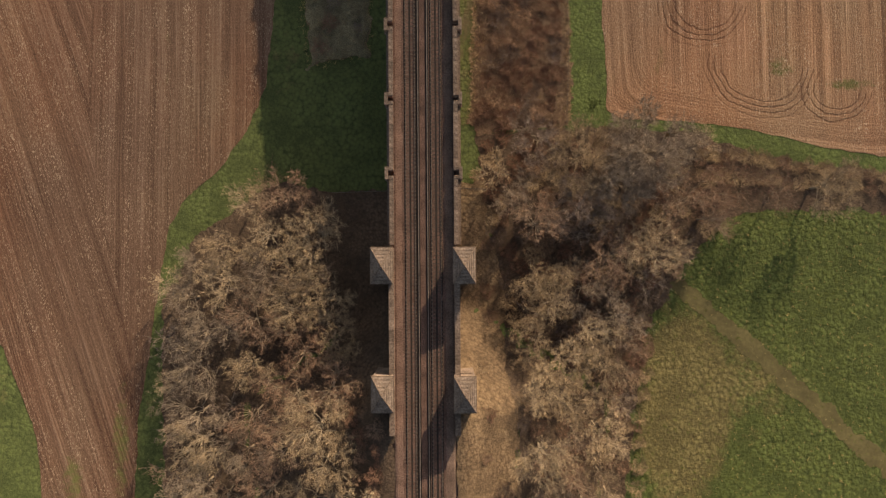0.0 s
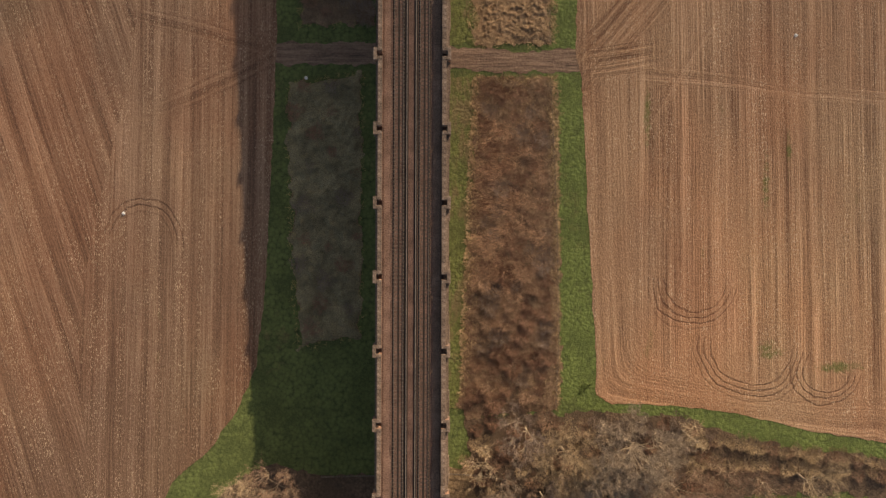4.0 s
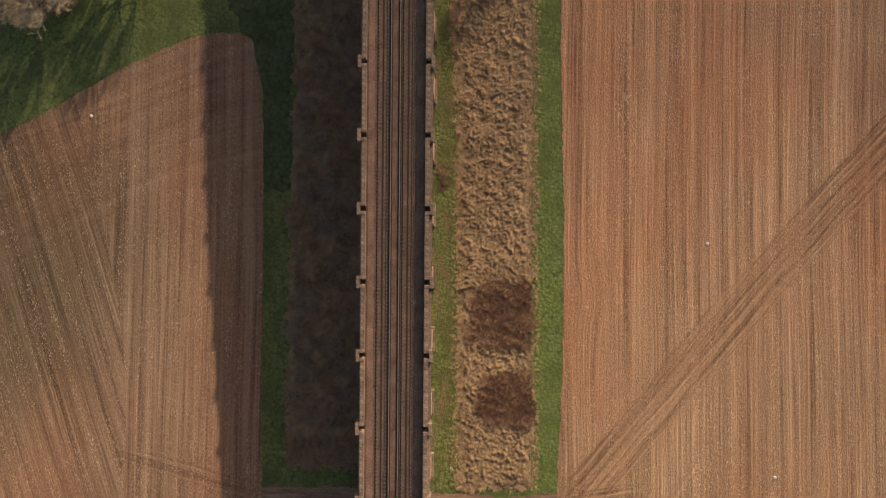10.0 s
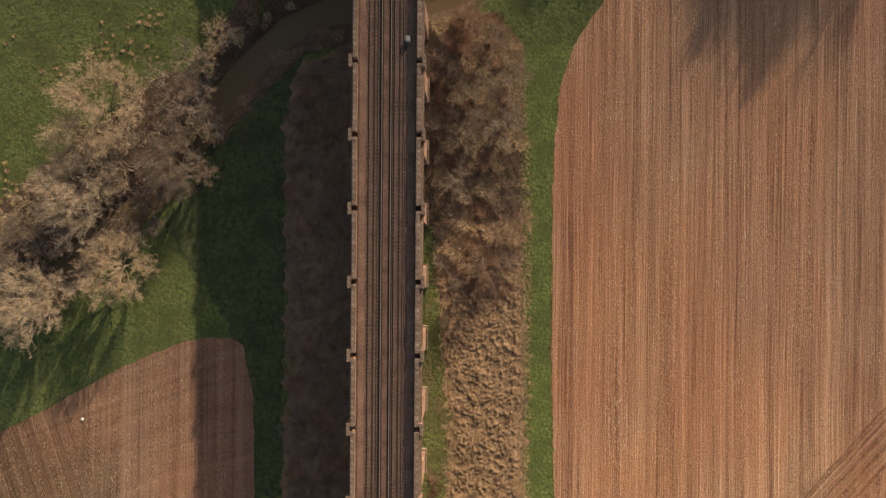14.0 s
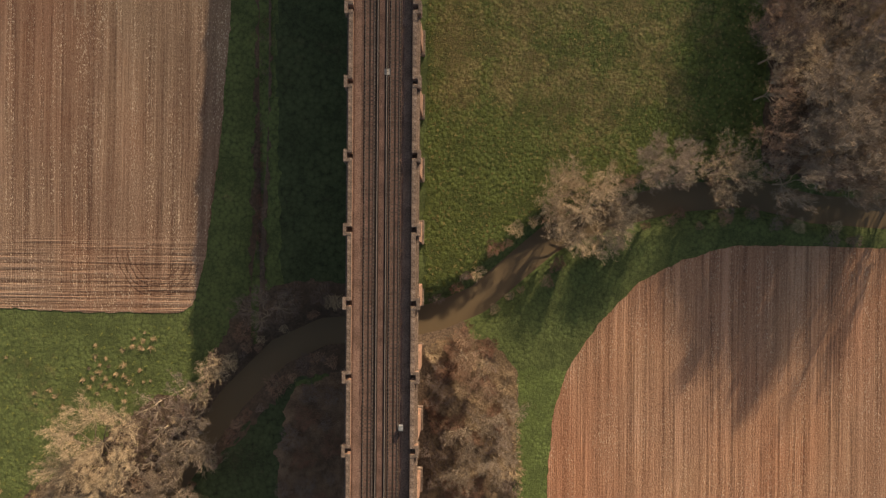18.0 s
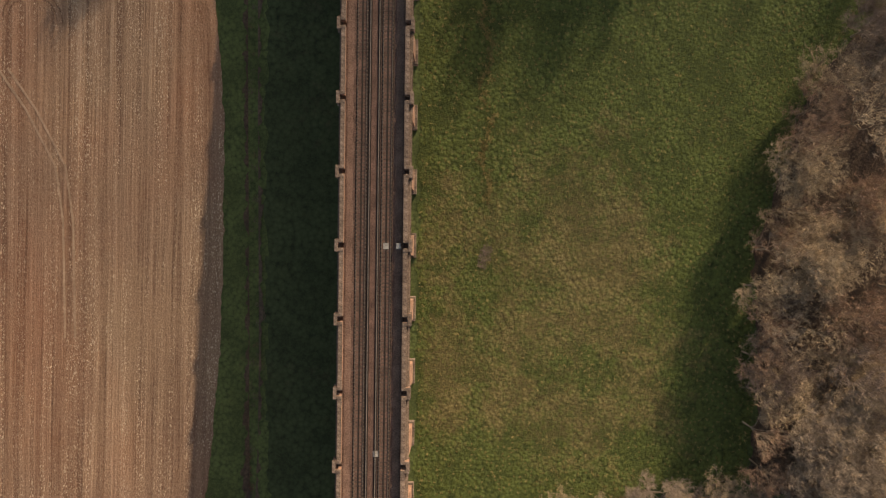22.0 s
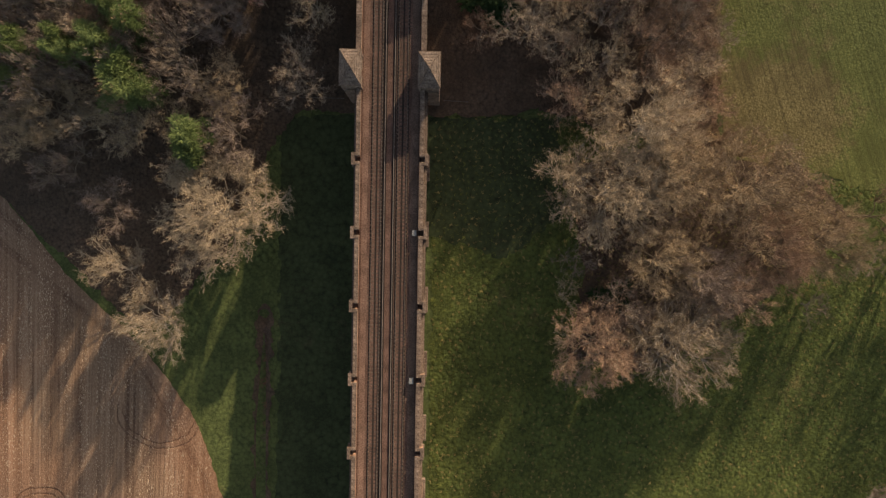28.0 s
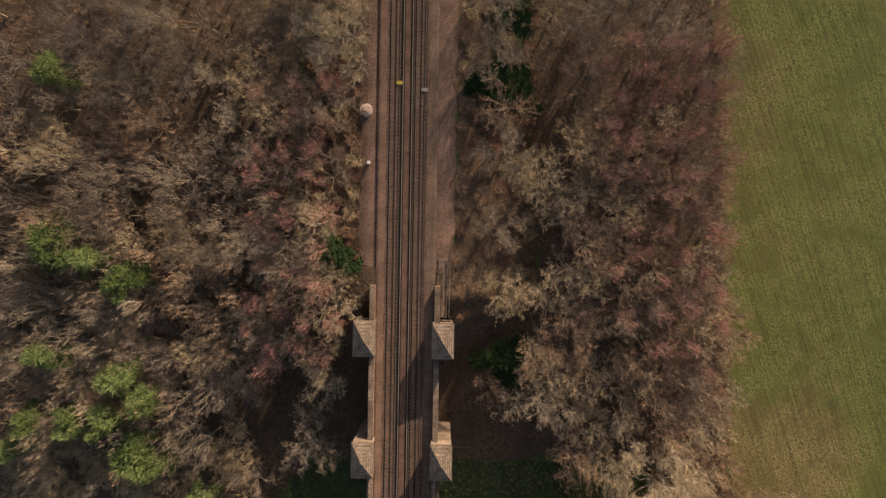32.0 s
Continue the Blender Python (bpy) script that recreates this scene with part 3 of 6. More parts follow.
SCRUB_L2 = [(-22.4, 96.1), (-22.8, 139.9), (-21.9, 170), (-21.9, 199.8), (-22.4, 222.9), (-19.5, 236), (-8.1, 240), (-8.2, 96.2)]
WOOD_L0 = [(-48.3, -75), (-48.2, -44.2), (-49.4, -9.6), (-42.7, 2.8), (-28.9, 13.0), (-16.2, 10.8), (-14, -15.9), (-9.4, -26), (-7.9, -44), (-7.9, -75)]
WOOD_R0 = [(12.2, -75), (12.2, -60), (15.7, -32), (13.4, -20), (14.2, -10), (11.8, 2.3), (10.3, 12.5), (9.5, 21.4), (24.4, 22.8), (36.7, 22.8), (51.6, 22.0), (61.1, 18.0), (84.9, 14.5), (130, 6), (130, 0), (81.2, 7.3), (62.1, 7.2), (55.3, 5.2), (50.9, 0.4), (46.4, -6.0), (39.9, -16.2), (35.9, -44.7), (34.7, -75)]
WOOD_L32 = [(-130, 475), (-74.8, 431), (-61.7, 419), (-46.4, 404), (-30.9, 422), (-22.1, 440.8), (-14.4, 449.5), (-9.2, 474), (-8.1, 480), (-7.9, 590), (-130, 590)]
WOOD_R32 = [(51.6, 590), (52.4, 528), (55, 499), (58, 469), (58.6, 455), (60.6, 438.5), (52.4, 441), (27.4, 447), (25.3, 453), (14.1, 462), (9.5, 474), (7.9, 482), (7.9, 590)]
WOOD_R20 = [(72.6, 281.5), (73.6, 300), (72, 327), (82.3, 359), (97.8, 377.5), (130, 400), (130, 275), (86, 276)]
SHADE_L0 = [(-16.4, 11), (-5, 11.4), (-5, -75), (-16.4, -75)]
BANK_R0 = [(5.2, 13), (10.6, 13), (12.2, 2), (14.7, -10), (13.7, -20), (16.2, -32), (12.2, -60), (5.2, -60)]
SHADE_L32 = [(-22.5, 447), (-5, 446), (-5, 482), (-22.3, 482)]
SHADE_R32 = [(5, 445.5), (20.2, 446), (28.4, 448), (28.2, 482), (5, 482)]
CLUMP_FLOOR = [(32.5, 402), (48.9, 399), (63.3, 409), (79.7, 420), (87.8, 428), (75.4, 438), (48.8, 441), (30.5, 437), (35.7, 418)]
RIVER_FLOOR = [(-84, 184), (-66, 189), (-50, 205), (-39, 222), (-38, 233), (-46, 235), (-62, 222), (-84, 205)]
TRACK = [(-26.7, 90.7), (-8.1, 90.7), (6.1, 89.9), (18.1, 89.0), (27.2, 89.3), (31.2, 89.5)]
PATH_F = [(46.8, -6.9), (55.6, -14.2), (66.9, -24.7), (84.1, -40.0), (112.4, -66)]


def line_distance(pts, X, Y):
    best = np.full(np.shape(X), 1e9)
    for (ax, ay), (bx, by) in zip(pts[:-1], pts[1:]):
        dx, dy = bx - ax, by - ay
        t = np.clip(((X - ax) * dx + (Y - ay) * dy) / (dx * dx + dy * dy), 0, 1)
        best = np.minimum(best, np.hypot(X - ax - t * dx, Y - ay - t * dy))
    return best


def inside_distance(pts, X, Y):
    """Distance to a polygon's edge, positive inside."""
    d = line_distance(list(pts) + [pts[0]], X, Y)
    inside = np.zeros(np.shape(X), bool)
    for (ax, ay), (bx, by) in zip(pts, list(pts[1:]) + [pts[0]]):
        cross = (ay > Y) != (by > Y)
        with np.errstate(divide="ignore", invalid="ignore"):
            xi = ax + (Y - ay) * (bx - ax) / (by - ay if by != ay else 1e-9)
        inside ^= cross & (X < xi)
    return np.where(inside, d, -d)


def rounded_distance(pts, X, Y):
    """Like the distance to a polygon's edge, but with rounded corners inside."""
    total = np.zeros(np.shape(X))
    for p in zip(pts, list(pts[1:]) + [pts[0]]):
        total += (line_distance(p, X, Y) + 2.0) ** -3.5
    return total ** (-1 / 3.5) - 1.0


def wavy(X, Y, scale):
    """Cheap smooth unevenness, about -1 to 1."""
    a, b = X * scale, Y * scale
    return (np.sin(a * 1.3 + 1.7 * np.sin(b * 0.9)) + np.sin(b * 1.7 + 1.3 * np.sin(a * 1.1 + 2.0)) + np.sin((a + b) * 2.3 + 4) * 0.6 + np.sin((a - b) * 3.7) * 0.4) / 3.0


def terrain(X, Y):
    X, Y = np.asarray(X, float), np.asarray(Y, float)
    z = sum(np.interp(Y + o, BASE_Y, BASE_Z) for o in (-9, -3, 3, 9)) / 4
    z = z - np.minimum(0.00035 * X * X, 2.6) + 0.10 * wavy(X, Y, 0.12)
    for end, sign in ((477.0, 1), (-27.0, -1)):
        bank = -0.75 - np.maximum(0, np.abs(X) - 6.6) / 1.7 - np.maximum(0, sign * (end - Y)) / 1.1
        z = np.maximum(z, bank)
    dr = line_distance(RIVER, X, Y)
    z = np.where(dr < 6.0, np.minimum(z, -29.9 + np.maximum(0, dr - 1.3) * 1.0), z)
    dd = line_distance(DITCH, X, Y)
    return z - 0.9 * np.exp(-(dd / 0.9) ** 2)


def height(x, y):
    return float(terrain(x, y))


def sheet(name, poly, offset, material, step=1.0, ragged=0.35, field=None, head=None):
    """A piece of ground inside a polygon, draped on the terrain, with a slightly ragged edge."""
    pts = np.array(poly)
    x0, y0 = np.floor(pts.min(0)) - 2
    x1, y1 = np.ceil(pts.max(0)) + 2
    xs, ys = np.arange(x0, x1 + step, step), np.arange(y0, y1 + step, step)
    X, Y = np.meshgrid(xs, ys, indexing="ij")

    def inner(a, b):
        d = inside_distance(poly, a, b) if field is None else field(a, b)
        return d + ragged * wavy(a, b, 1.1) + ragged * wavy(a + 31, b, 0.37)
    S = inner(X, Y)
    e = 0.05
    gx, gy = (inner(X + e, Y) - S) / e, (inner(X, Y + e) - S) / e
    gl = np.maximum(gx * gx + gy * gy, 0.25)
    near = np.abs(S) < 0.75 * step
    far = 0.7 * step
    X = np.where(near, X - np.clip(S * gx / gl, -far, far), X)
    Y = np.where(near, Y - np.clip(S * gy / gl, -far, far), Y)
    keep = (S > 0) | near
    ok = keep[:-1, :-1] & keep[1:, :-1] & keep[1:, 1:] & keep[:-1, 1:]
    some = (S[:-1, :-1] > 0.75 * step) | (S[1:, :-1] > 0.75 * step) | (S[1:, 1:] > 0.75 * step) | (S[:-1, 1:] > 0.75 * step)
    some |= (S[:-1, :-1] + S[1:, :-1] + S[1:, 1:] + S[:-1, 1:]) > 0
    ok &= some
    idx = np.arange(X.size).reshape(X.shape)
    faces = np.stack([idx[:-1, :-1][ok], idx[1:, :-1][ok], idx[1:, 1:][ok], idx[:-1, 1:][ok]], 1)
    qx, qy = X.ravel()[faces], Y.ravel()[faces]
    area = (qx[:, 2] - qx[:, 0]) * (qy[:, 3] - qy[:, 1]) - (qx[:, 3] - qx[:, 1]) * (qy[:, 2] - qy[:, 0])
    faces = faces[area > 0.02 * step * step]
    used, inv = np.unique(faces, return_inverse=True)
    px, py = X.ravel()[used], Y.ravel()[used]
    co = np.stack([px, py, terrain(px, py) + offset], 1)
    me = bpy.data.meshes.new(name)
    me.from_pydata(co.tolist(), [], inv.reshape(-1, 4).tolist())
    at = me.attributes.new("edge", "FLOAT", "POINT")
    at.data.foreach_set("value", (rounded_distance(head, px, py) if head else np.maximum(S.ravel()[used], 0)).astype(np.float32))
    for p in me.polygons:
        p.use_smooth = True
    me.materials.append(material)
    return me


HEADS = {
    "ploughed_field_west": [(100, -300), (100, 238), (-29, 182), (-85, 160), (-131, 140), (-300, 70), (-300, -300)],
    "ploughed_field_east": [(33.8, 25), (31, 130), (31, 222), (60, 263), (131, 262), (131, 10), (87.1, 17)],
    "ploughed_field_south": [(-131, 252), (-39.5, 250.7), (-31, 318), (-31.8, 374), (-46.4, 402), (-131, 470)],
}

# one ground sheet, fine where the valley is seen and coarse to the horizon
gx = np.concatenate([[-2600, -1400, -700, -350, -220, -160], np.arange(-130, 131, 2.0), [160, 220, 350, 700, 1400, 2600]])
gy = np.concatenate([[-2600, -1400, -700, -350, -200, -130], np.arange(-96, 601, 2.0), [640, 700, 850, 1200, 2000, 3000]])
GX, GY = np.meshgrid(gx, gy, indexing="ij")
GI = np.arange(GX.size).reshape(GX.shape)
GF = np.stack([GI[:-1, :-1], GI[1:, :-1], GI[1:, 1:], GI[:-1, 1:]], -1).reshape(-1, 4)
me = bpy.data.meshes.new("ground")
me.from_pydata(np.stack([GX.ravel(), GY.ravel(), terrain(GX, GY).ravel()], 1).tolist(), [], GF.tolist())
for p in me.polygons:
    p.use_smooth = True
me.materials.append(M_GRASS)
tagged(new("ground", me), "green winter grass verges over a shallow river valley", "ground", kind="structure")

for name, poly, off, material, label, cat in (
    ("ploughed_field_west", FIELD_A, 0.10, M_SOIL_A, "ploughed grey-brown field with fanned drill rows", "field"),
    ("ploughed_field_east", FIELD_C, 0.10, M_SOIL_C, "harrowed reddish-brown field with long straight rows", "field"),
    ("ploughed_field_south", FIELD_B, 0.10, M_SOIL_B, "drilled brown field with a curved headland", "field"),
    ("meadow", MEADOW, 0.06, M_MEADOW, "tufted green and straw-coloured meadow beside the river", "meadow"),
    ("pasture_east", FIELD_F, 0.08, M_PASTURE, "green pasture with tufts and a trodden path", "pasture"),
    ("pasture_south", FIELD_E, 0.08, M_LAWN, "smooth green field beside a wood", "pasture"),
    # three sheets of shade-coloured grass beside the viaduct and the trees
    ("water_meadow_3", [(-47, 205), (-33, 183.5), (-28.6, 172), (-28.4, 150), (-22.2, 150), (-21.4, 222), (-18.5, 237), (-7.5, 241), (-7.5, 245), (-24, 238), (-38, 222)], 0.06, M_SHADED_GRASS, "grass between the scrub and the river trees, darkened as shade", "meadow"),
    ("water_meadow", [(-21.6, 256), (-5.2, 253), (-5.2, 446), (-21.0, 446), (-21.6, 400), (-22.8, 340), (-22.6, 300)], 0.06, M_SHADED_GRASS, "grass beside the viaduct and a ditch, darkened as shade", "meadow"),
    ("water_meadow_2", [(5.2, 425), (20, 420), (31, 428), (30, 446), (5.2, 446)], 0.09, M_SHADED_GRASS, "grass between the viaduct and a clump of trees, darkened as shade", "meadow"),
    ("verge_3", [(24.2, 25), (34.4, 25), (34.2, 60), (33.0, 84), (32.0, 90), (24.4, 90)], 0.03, M_SUNLIT_VERGE, "bright green grass strip along the harrowed field", "verge"),
    ("verge_4", [(24.2, 90.5), (32.6, 90.5), (33.0, 150), (32.6, 226), (36.0, 240), (24.2, 240)], 0.03, M_SUNLIT_VERGE, "bright green grass strip between fence and harrowed field", "verge"),
    ("verge_5", [(30, 30), (95, 19.5), (95, 12), (52, 19), (30, 24)], 0.03, M_SUNLIT_VERGE, "bright green grass margin beside a hedge", "verge"),
    ("verge_1", [(5.6, 24), (10.3, 24), (11.1, 47), (12.1, 87), (5.6, 87)], 0.05, M_WORN, "worn grass verge between the viaduct and the brambles", "verge"),
    ("verge_2", [(5.6, 92.5), (12, 92.5), (12, 140), (11.4, 166), (8.4, 200), (5.6, 200)], 0.05, M_WORN, "worn grass verge with earth and straw along the viaduct", "verge"),
    ("wood_floor_11", [(-40, 226), (-36, 219), (-24, 232), (-18, 238), (-5.2, 240), (-5.2, 256), (-18, 258), (-28, 254), (-36, 242)], 0.14, M_LITTER, "bare brown earth and dead leaves on the river banks", "wood floor"),
    ("wood_floor_12", [(5.2, 204), (9, 204), (9, 240), (16, 247), (14, 250), (5.2, 247)], 0.07, M_LITTER, "dead leaves and earth beside the piers", "wood floor"),
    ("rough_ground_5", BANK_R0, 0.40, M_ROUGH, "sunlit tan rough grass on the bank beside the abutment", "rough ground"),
    # litter on shaded ground, its dark brown also standing in for shade
    ("wood_floor_6", SHADE_L0, 0.35, M_LITTER, "brown litter darkening the shaded ground beside the viaduct", "wood floor"),
    ("wood_floor_7", SHADE_L32, 0.35, M_LITTER, "brown litter darkening the shaded ground beside the abutment", "wood floor"),
    ("wood_floor_8", SHADE_R32, 0.35, M_LITTER, "brown litter darkening the shaded ground beside the wood", "wood floor"),
    ("wood_floor_9", CLUMP_FLOOR, 0.11, M_LITTER, "dead leaves under a clump of trees in a meadow", "wood floor"),
    ("wood_floor_10", RIVER_FLOOR, 0.11, M_LITTER, "dead leaves under the trees beside the river", "wood floor"),
    ("rough_ground_1", SCRUB_R1, 0.09, M_ROUGH, "rough dead grass and brambles beside the viaduct", "rough ground"),
    ("rough_ground_2", SCRUB_R2, 0.09, M_ROUGH, "straw-coloured rough ground beside the viaduct", "rough ground"),
    ("rough_ground_3", SCRUB_L1, 0.09, M_ROUGH, "shaded rough ground beside the viaduct", "rough ground"),
    ("rough_ground_4", SCRUB_L2, 0.09, M_ROUGH, "shaded rough ground under the viaduct", "rough ground"),
    ("wood_floor_1", WOOD_L0, 0.09, M_LITTER, "brown leaf litter under bare trees", "wood floor"),
    ("wood_floor_2", WOOD_R0, 0.09, M_LITTER, "brown leaf litter under bare trees and scrub", "wood floor"),
    ("wood_floor_3", WOOD_L32, 0.09, M_LITTER, "leaf litter under a mixed bare wood", "wood floor"),
    ("wood_floor_4", WOOD_R32, 0.09, M_LITTER, "leaf litter under a bare wood beside the railway", "wood floor"),
    ("wood_floor_5", WOOD_R20, 0.09, M_LITTER, "leaf litter under bare trees beside the meadow", "wood floor"),
):
    tagged(new(name, sheet(name, poly, off, material, 1.0, 0.18 if "field" in name else 0.6, None, HEADS.get(name))), label, cat, kind="structure")

for name, box_, label in (("embankment_1", [(-8.6, 475.5), (8.4, 475.5), (8.4, 598), (-8.4, 598)], "bare reddish stony top of a railway embankment"), ("embankment_2", [(-8.2, -94), (8.1, -94), (8.1, -26), (-8.2, -26)], "bare stony top of a railway embankment")):
    tagged(new(name, sheet(name, box_, 0.05, M_CESS, 1.0, 0.5)), label, "embankment", kind="structure")


def ribbon(name, line, half, offset, material, ragged=0.3, step=0.5):
    xs, ys = [p[0] for p in line], [p[1] for p in line]
    box_ = [(min(xs) - half - 1, min(ys) - half - 1), (max(xs) + half + 1, max(ys) + half + 1)]
    return sheet(name, box_, offset, material, step, ragged, lambda a, b: half - line_distance(line, a, b))


tagged(new("farm_track", ribbon("farm_track", TRACK, 2.1, 0.07, M_MUD, 0.5, 0.4)), "muddy rutted farm track passing under the viaduct", "track", kind="structure")
tagged(new("ditch_bank", ribbon("ditch_bank", DITCH, 1.5, 0.07, M_LITTER, 0.6)), "brown weedy banks of a ditch", "ditch", kind="structure")
tagged(new("footpath", ribbon("footpath", PATH_F, 1.6, 0.13, M_PATH, 0.6)), "faint trodden path across a pasture", "path", kind="structure")


def lane(name, line, half, offset, material):
    """A narrow pressed wheel mark laid along a line, in short steps, wandering a little in width."""
    r = random.Random(len(line) + int(abs(line[0][0]) * 10))
    v, fc = [], []
    for (ax, ay), (bx, by) in zip(line[:-1], line[1:]):
        n = max(1, int(math.hypot(bx - ax, by - ay)))
        nx, ny = -(by - ay), bx - ax
        l = math.hypot(nx, ny)
        for k in range(n):
            w, x, y = half * r.uniform(0.85, 1.12) / l, ax + (bx - ax) * k / n, ay + (by - ay) * k / n
            v += [(x - nx * w, y - ny * w), (x + nx * w, y + ny * w)]
            if len(v) > 2:
                m0 = len(v)
                fc.append((m0 - 4, m0 - 2, m0 - 1, m0 - 3))
    return mesh_of(name, [(x, y, height(x, y) + offset) for x, y in v], fc, material)


TRAM = [(-60.9, 308.6), (-60.9, 331.2), (-62.2, 341.9), (-67.7, 352.6), (-73.8, 361.4)]
for dx in (-1.0, 1.0):
    rut = [(x + dx, y) for x, y in TRAM]
    tagged(new("wheel_rut", lane("wheel_rut", rut, 0.22, 0.16, M_RUT_PALE)), "pale pressed tyre mark curving over the drilled field", "wheel rut", "tyre ruts", kind="structure")

# the river lies level in its channel
wv, wf = [], []
for i, (x, y) in enumerate(RIVER):
    a, b_ = Vector(RIVER[max(i - 1, 0)]), Vector(RIVER[min(i + 1, len(RIVER) - 1)])
    n = (b_ - a).normalized()
    n = Vector((-n.y, n.x)) * 3.4
    wv += [(x - n.x, y - n.y, -28.35), (x + n.x, y + n.y, -28.35)]
    if i:
        wf.append((2 * i - 2, 2 * i, 2 * i + 1, 2 * i - 1))
tagged(new("river", mesh_of("river", wv, wf, M_WATER)), "narrow muddy brown river under the viaduct", "river", kind="structure")


# ---- viaduct ----
BAYS = 36
PIER_Y = [12.6 + 12.11 * k for k in range(-1, BAYS + 1)]
HALF = 4.55          # half of an arch's span
SPRING = -6.1        # where the arches spring
viaduct = thing("viaduct", "long red-brick railway viaduct with pale stone parapets and tall piers", "viaduct", kind="structure", at=(0, 0, 0))


def arch_mesh(pitch):
    """One bay: a semicircular barrel with both spandrels, from pier middle to pier middle."""
    s, n, top = Shape(), 18, -0.75
    h = pitch / 2
    arc = [(-h, SPRING)] + [(-HALF * math.cos(math.pi * k / n), SPRING + HALF * math.sin(math.pi * k / n)) for k in range(n + 1)] + [(h, SPRING)]
    for x in (-5.5, 5.5):
        for (a, za), (b_, zb) in zip(arc[:-1], arc[1:]):
            m0 = len(s.v)
            s.v += [(x, a, za), (x, b_, zb), (x, b_, top), (x, a, top)]
            s.f.append((m0, m0 + 1, m0 + 2, m0 + 3) if x > 0 else (m0 + 3, m0 + 2, m0 + 1, m0))
    for (a, za), (b_, zb) in zip(arc[1:-2], arc[2:-1]):
        m0 = len(s.v)
        s.v += [(-5.5, a, za), (-5.5, b_, zb), (5.5, b_, zb), (5.5, a, za)]
        s.f.append((m0, m0 + 1, m0 + 2, m0 + 3))
    m0 = len(s.v)
    s.v += [(-5.5, -h, top), (5.5, -h, top), (5.5, h, top), (-5.5, h, top)]
    s.f.append((m0, m0 + 1, m0 + 2, m0 + 3))
    return s.mesh("arch", M_BRICK)


def ring_mesh():
    """The stone-edged brick ring of an arch, a little proud of the spandrel."""
    s, n = Shape(), 18
    for x0, x1 in ((-5.58, -5.50), (5.50, 5.58)):
        for k in range(n):
            a0, a1 = math.pi * k / n, math.pi * (k + 1) / n
            pts = [(r, a) for r in (HALF, HALF + 0.5) for a in (a0, a1)]
            m0 = len(s.v)
            for x in (x0, x1):
                s.v += [(x, -r * math.cos(a), SPRING + r * math.sin(a)) for r, a in pts]
            s.f += [(m0, m0 + 1, m0 + 3, m0 + 2), (m0 + 4, m0 + 6, m0 + 7, m0 + 5), (m0 + 2, m0 + 3, m0 + 7, m0 + 6)]
    return s.mesh("arch_ring", M_STONE)


arch_me, ring_me = arch_mesh(12.11), ring_mesh()
for y0, y1 in zip(PIER_Y[:-1], PIER_Y[1:]):
    arch = part("arch", arch_me, viaduct, "brick arch", (0, (y0 + y1) / 2, 0))
    part("arch_ring", ring_me, arch, "pale stone arch ring")

impost_me = bevelled(Shape().box(-5.95, 5.95, -1.75, 1.75, SPRING - 0.5, SPRING).mesh("impost", M_STONE), 0.05)
for y in PIER_Y[1:-1]:
    foot = min(height(-5, y), height(5, y), height(0, y - 2), height(0, y + 2)) - 0.6
    depth = SPRING - 0.5 - foot
    pier = part("pier", Shape().box(-5.6 - depth * 0.024, 5.6 + depth * 0.024, -1.52 - depth * 0.03, 1.52 + depth * 0.03, foot, SPRING - 0.5, depth * 0.024, depth * 0.03).mesh("pier", M_BRICK), viaduct, "tall tapering brick pier", (0, y, 0))
    part("impost", impost_me, pier, "pale stone impost band")
    if foot < -12:
        part("plinth", bevelled(Shape().box(-6.35, 6.35, -2.35, 2.35, foot, foot + 2.1).mesh("plinth", M_STONE), 0.06), pier, "pale stone plinth")

# parapets: a wall with coping between the refuges, and a stepped-out refuge over every pier
NOTCH = 0.42
span = 12.11 - 2 * NOTCH
wall_me = Shape().box(-0.57, 0.0, 0, span, -0.75, 1.08).mesh("parapet_wall", M_BRICK)
cornice_me = Shape().box(0.003, 0.42, 0, span, -0.95, 0.10).box(0.003, 0.58, 0, span, -1.15, -0.95).mesh("cornice", M_STONE)
stone_mes = []
for k, (w, t) in enumerate(((0.50, 0.18), (0.53, 0.20), (0.51, 0.17))):
    stone_mes.append(bevelled(Shape().box(-0.32 - w * 0.66, -0.26 + w * 0.66, 0.012, span / 6 - 0.012, 1.08, 1.08 + t).mesh("coping_stone", M_STONE), 0.035))
refuge_wall = Shape().box(0.28, 0.72, -0.95, 0.95, -0.75, 1.08).box(-0.57, 0.28, -0.95, -NOTCH - 0.01, -0.75, 1.08).box(-0.57, 0.28, NOTCH + 0.01, 0.95, -0.75, 1.08).mesh("refuge_wall", M_BRICK)
refuge_cope = bevelled(Shape().box(0.24, 0.80, -1.03, 1.03, 1.09, 1.30).mesh("refuge_coping", M_STONE), 0.04)
cheek_cope = bevelled(Shape().box(-0.62, 0.235, -0.26, 0.26, 1.09, 1.31).mesh("refuge_cheek", M_STONE), 0.04)
corbel_me = Shape().box(0.0, 0.85, -1.1, 1.1, -1.15, -0.75).box(0.0, 0.5, -0.95, 0.95, -2.2, -1.15).mesh("corbel", M_STONE)
rnd = random.Random(4)
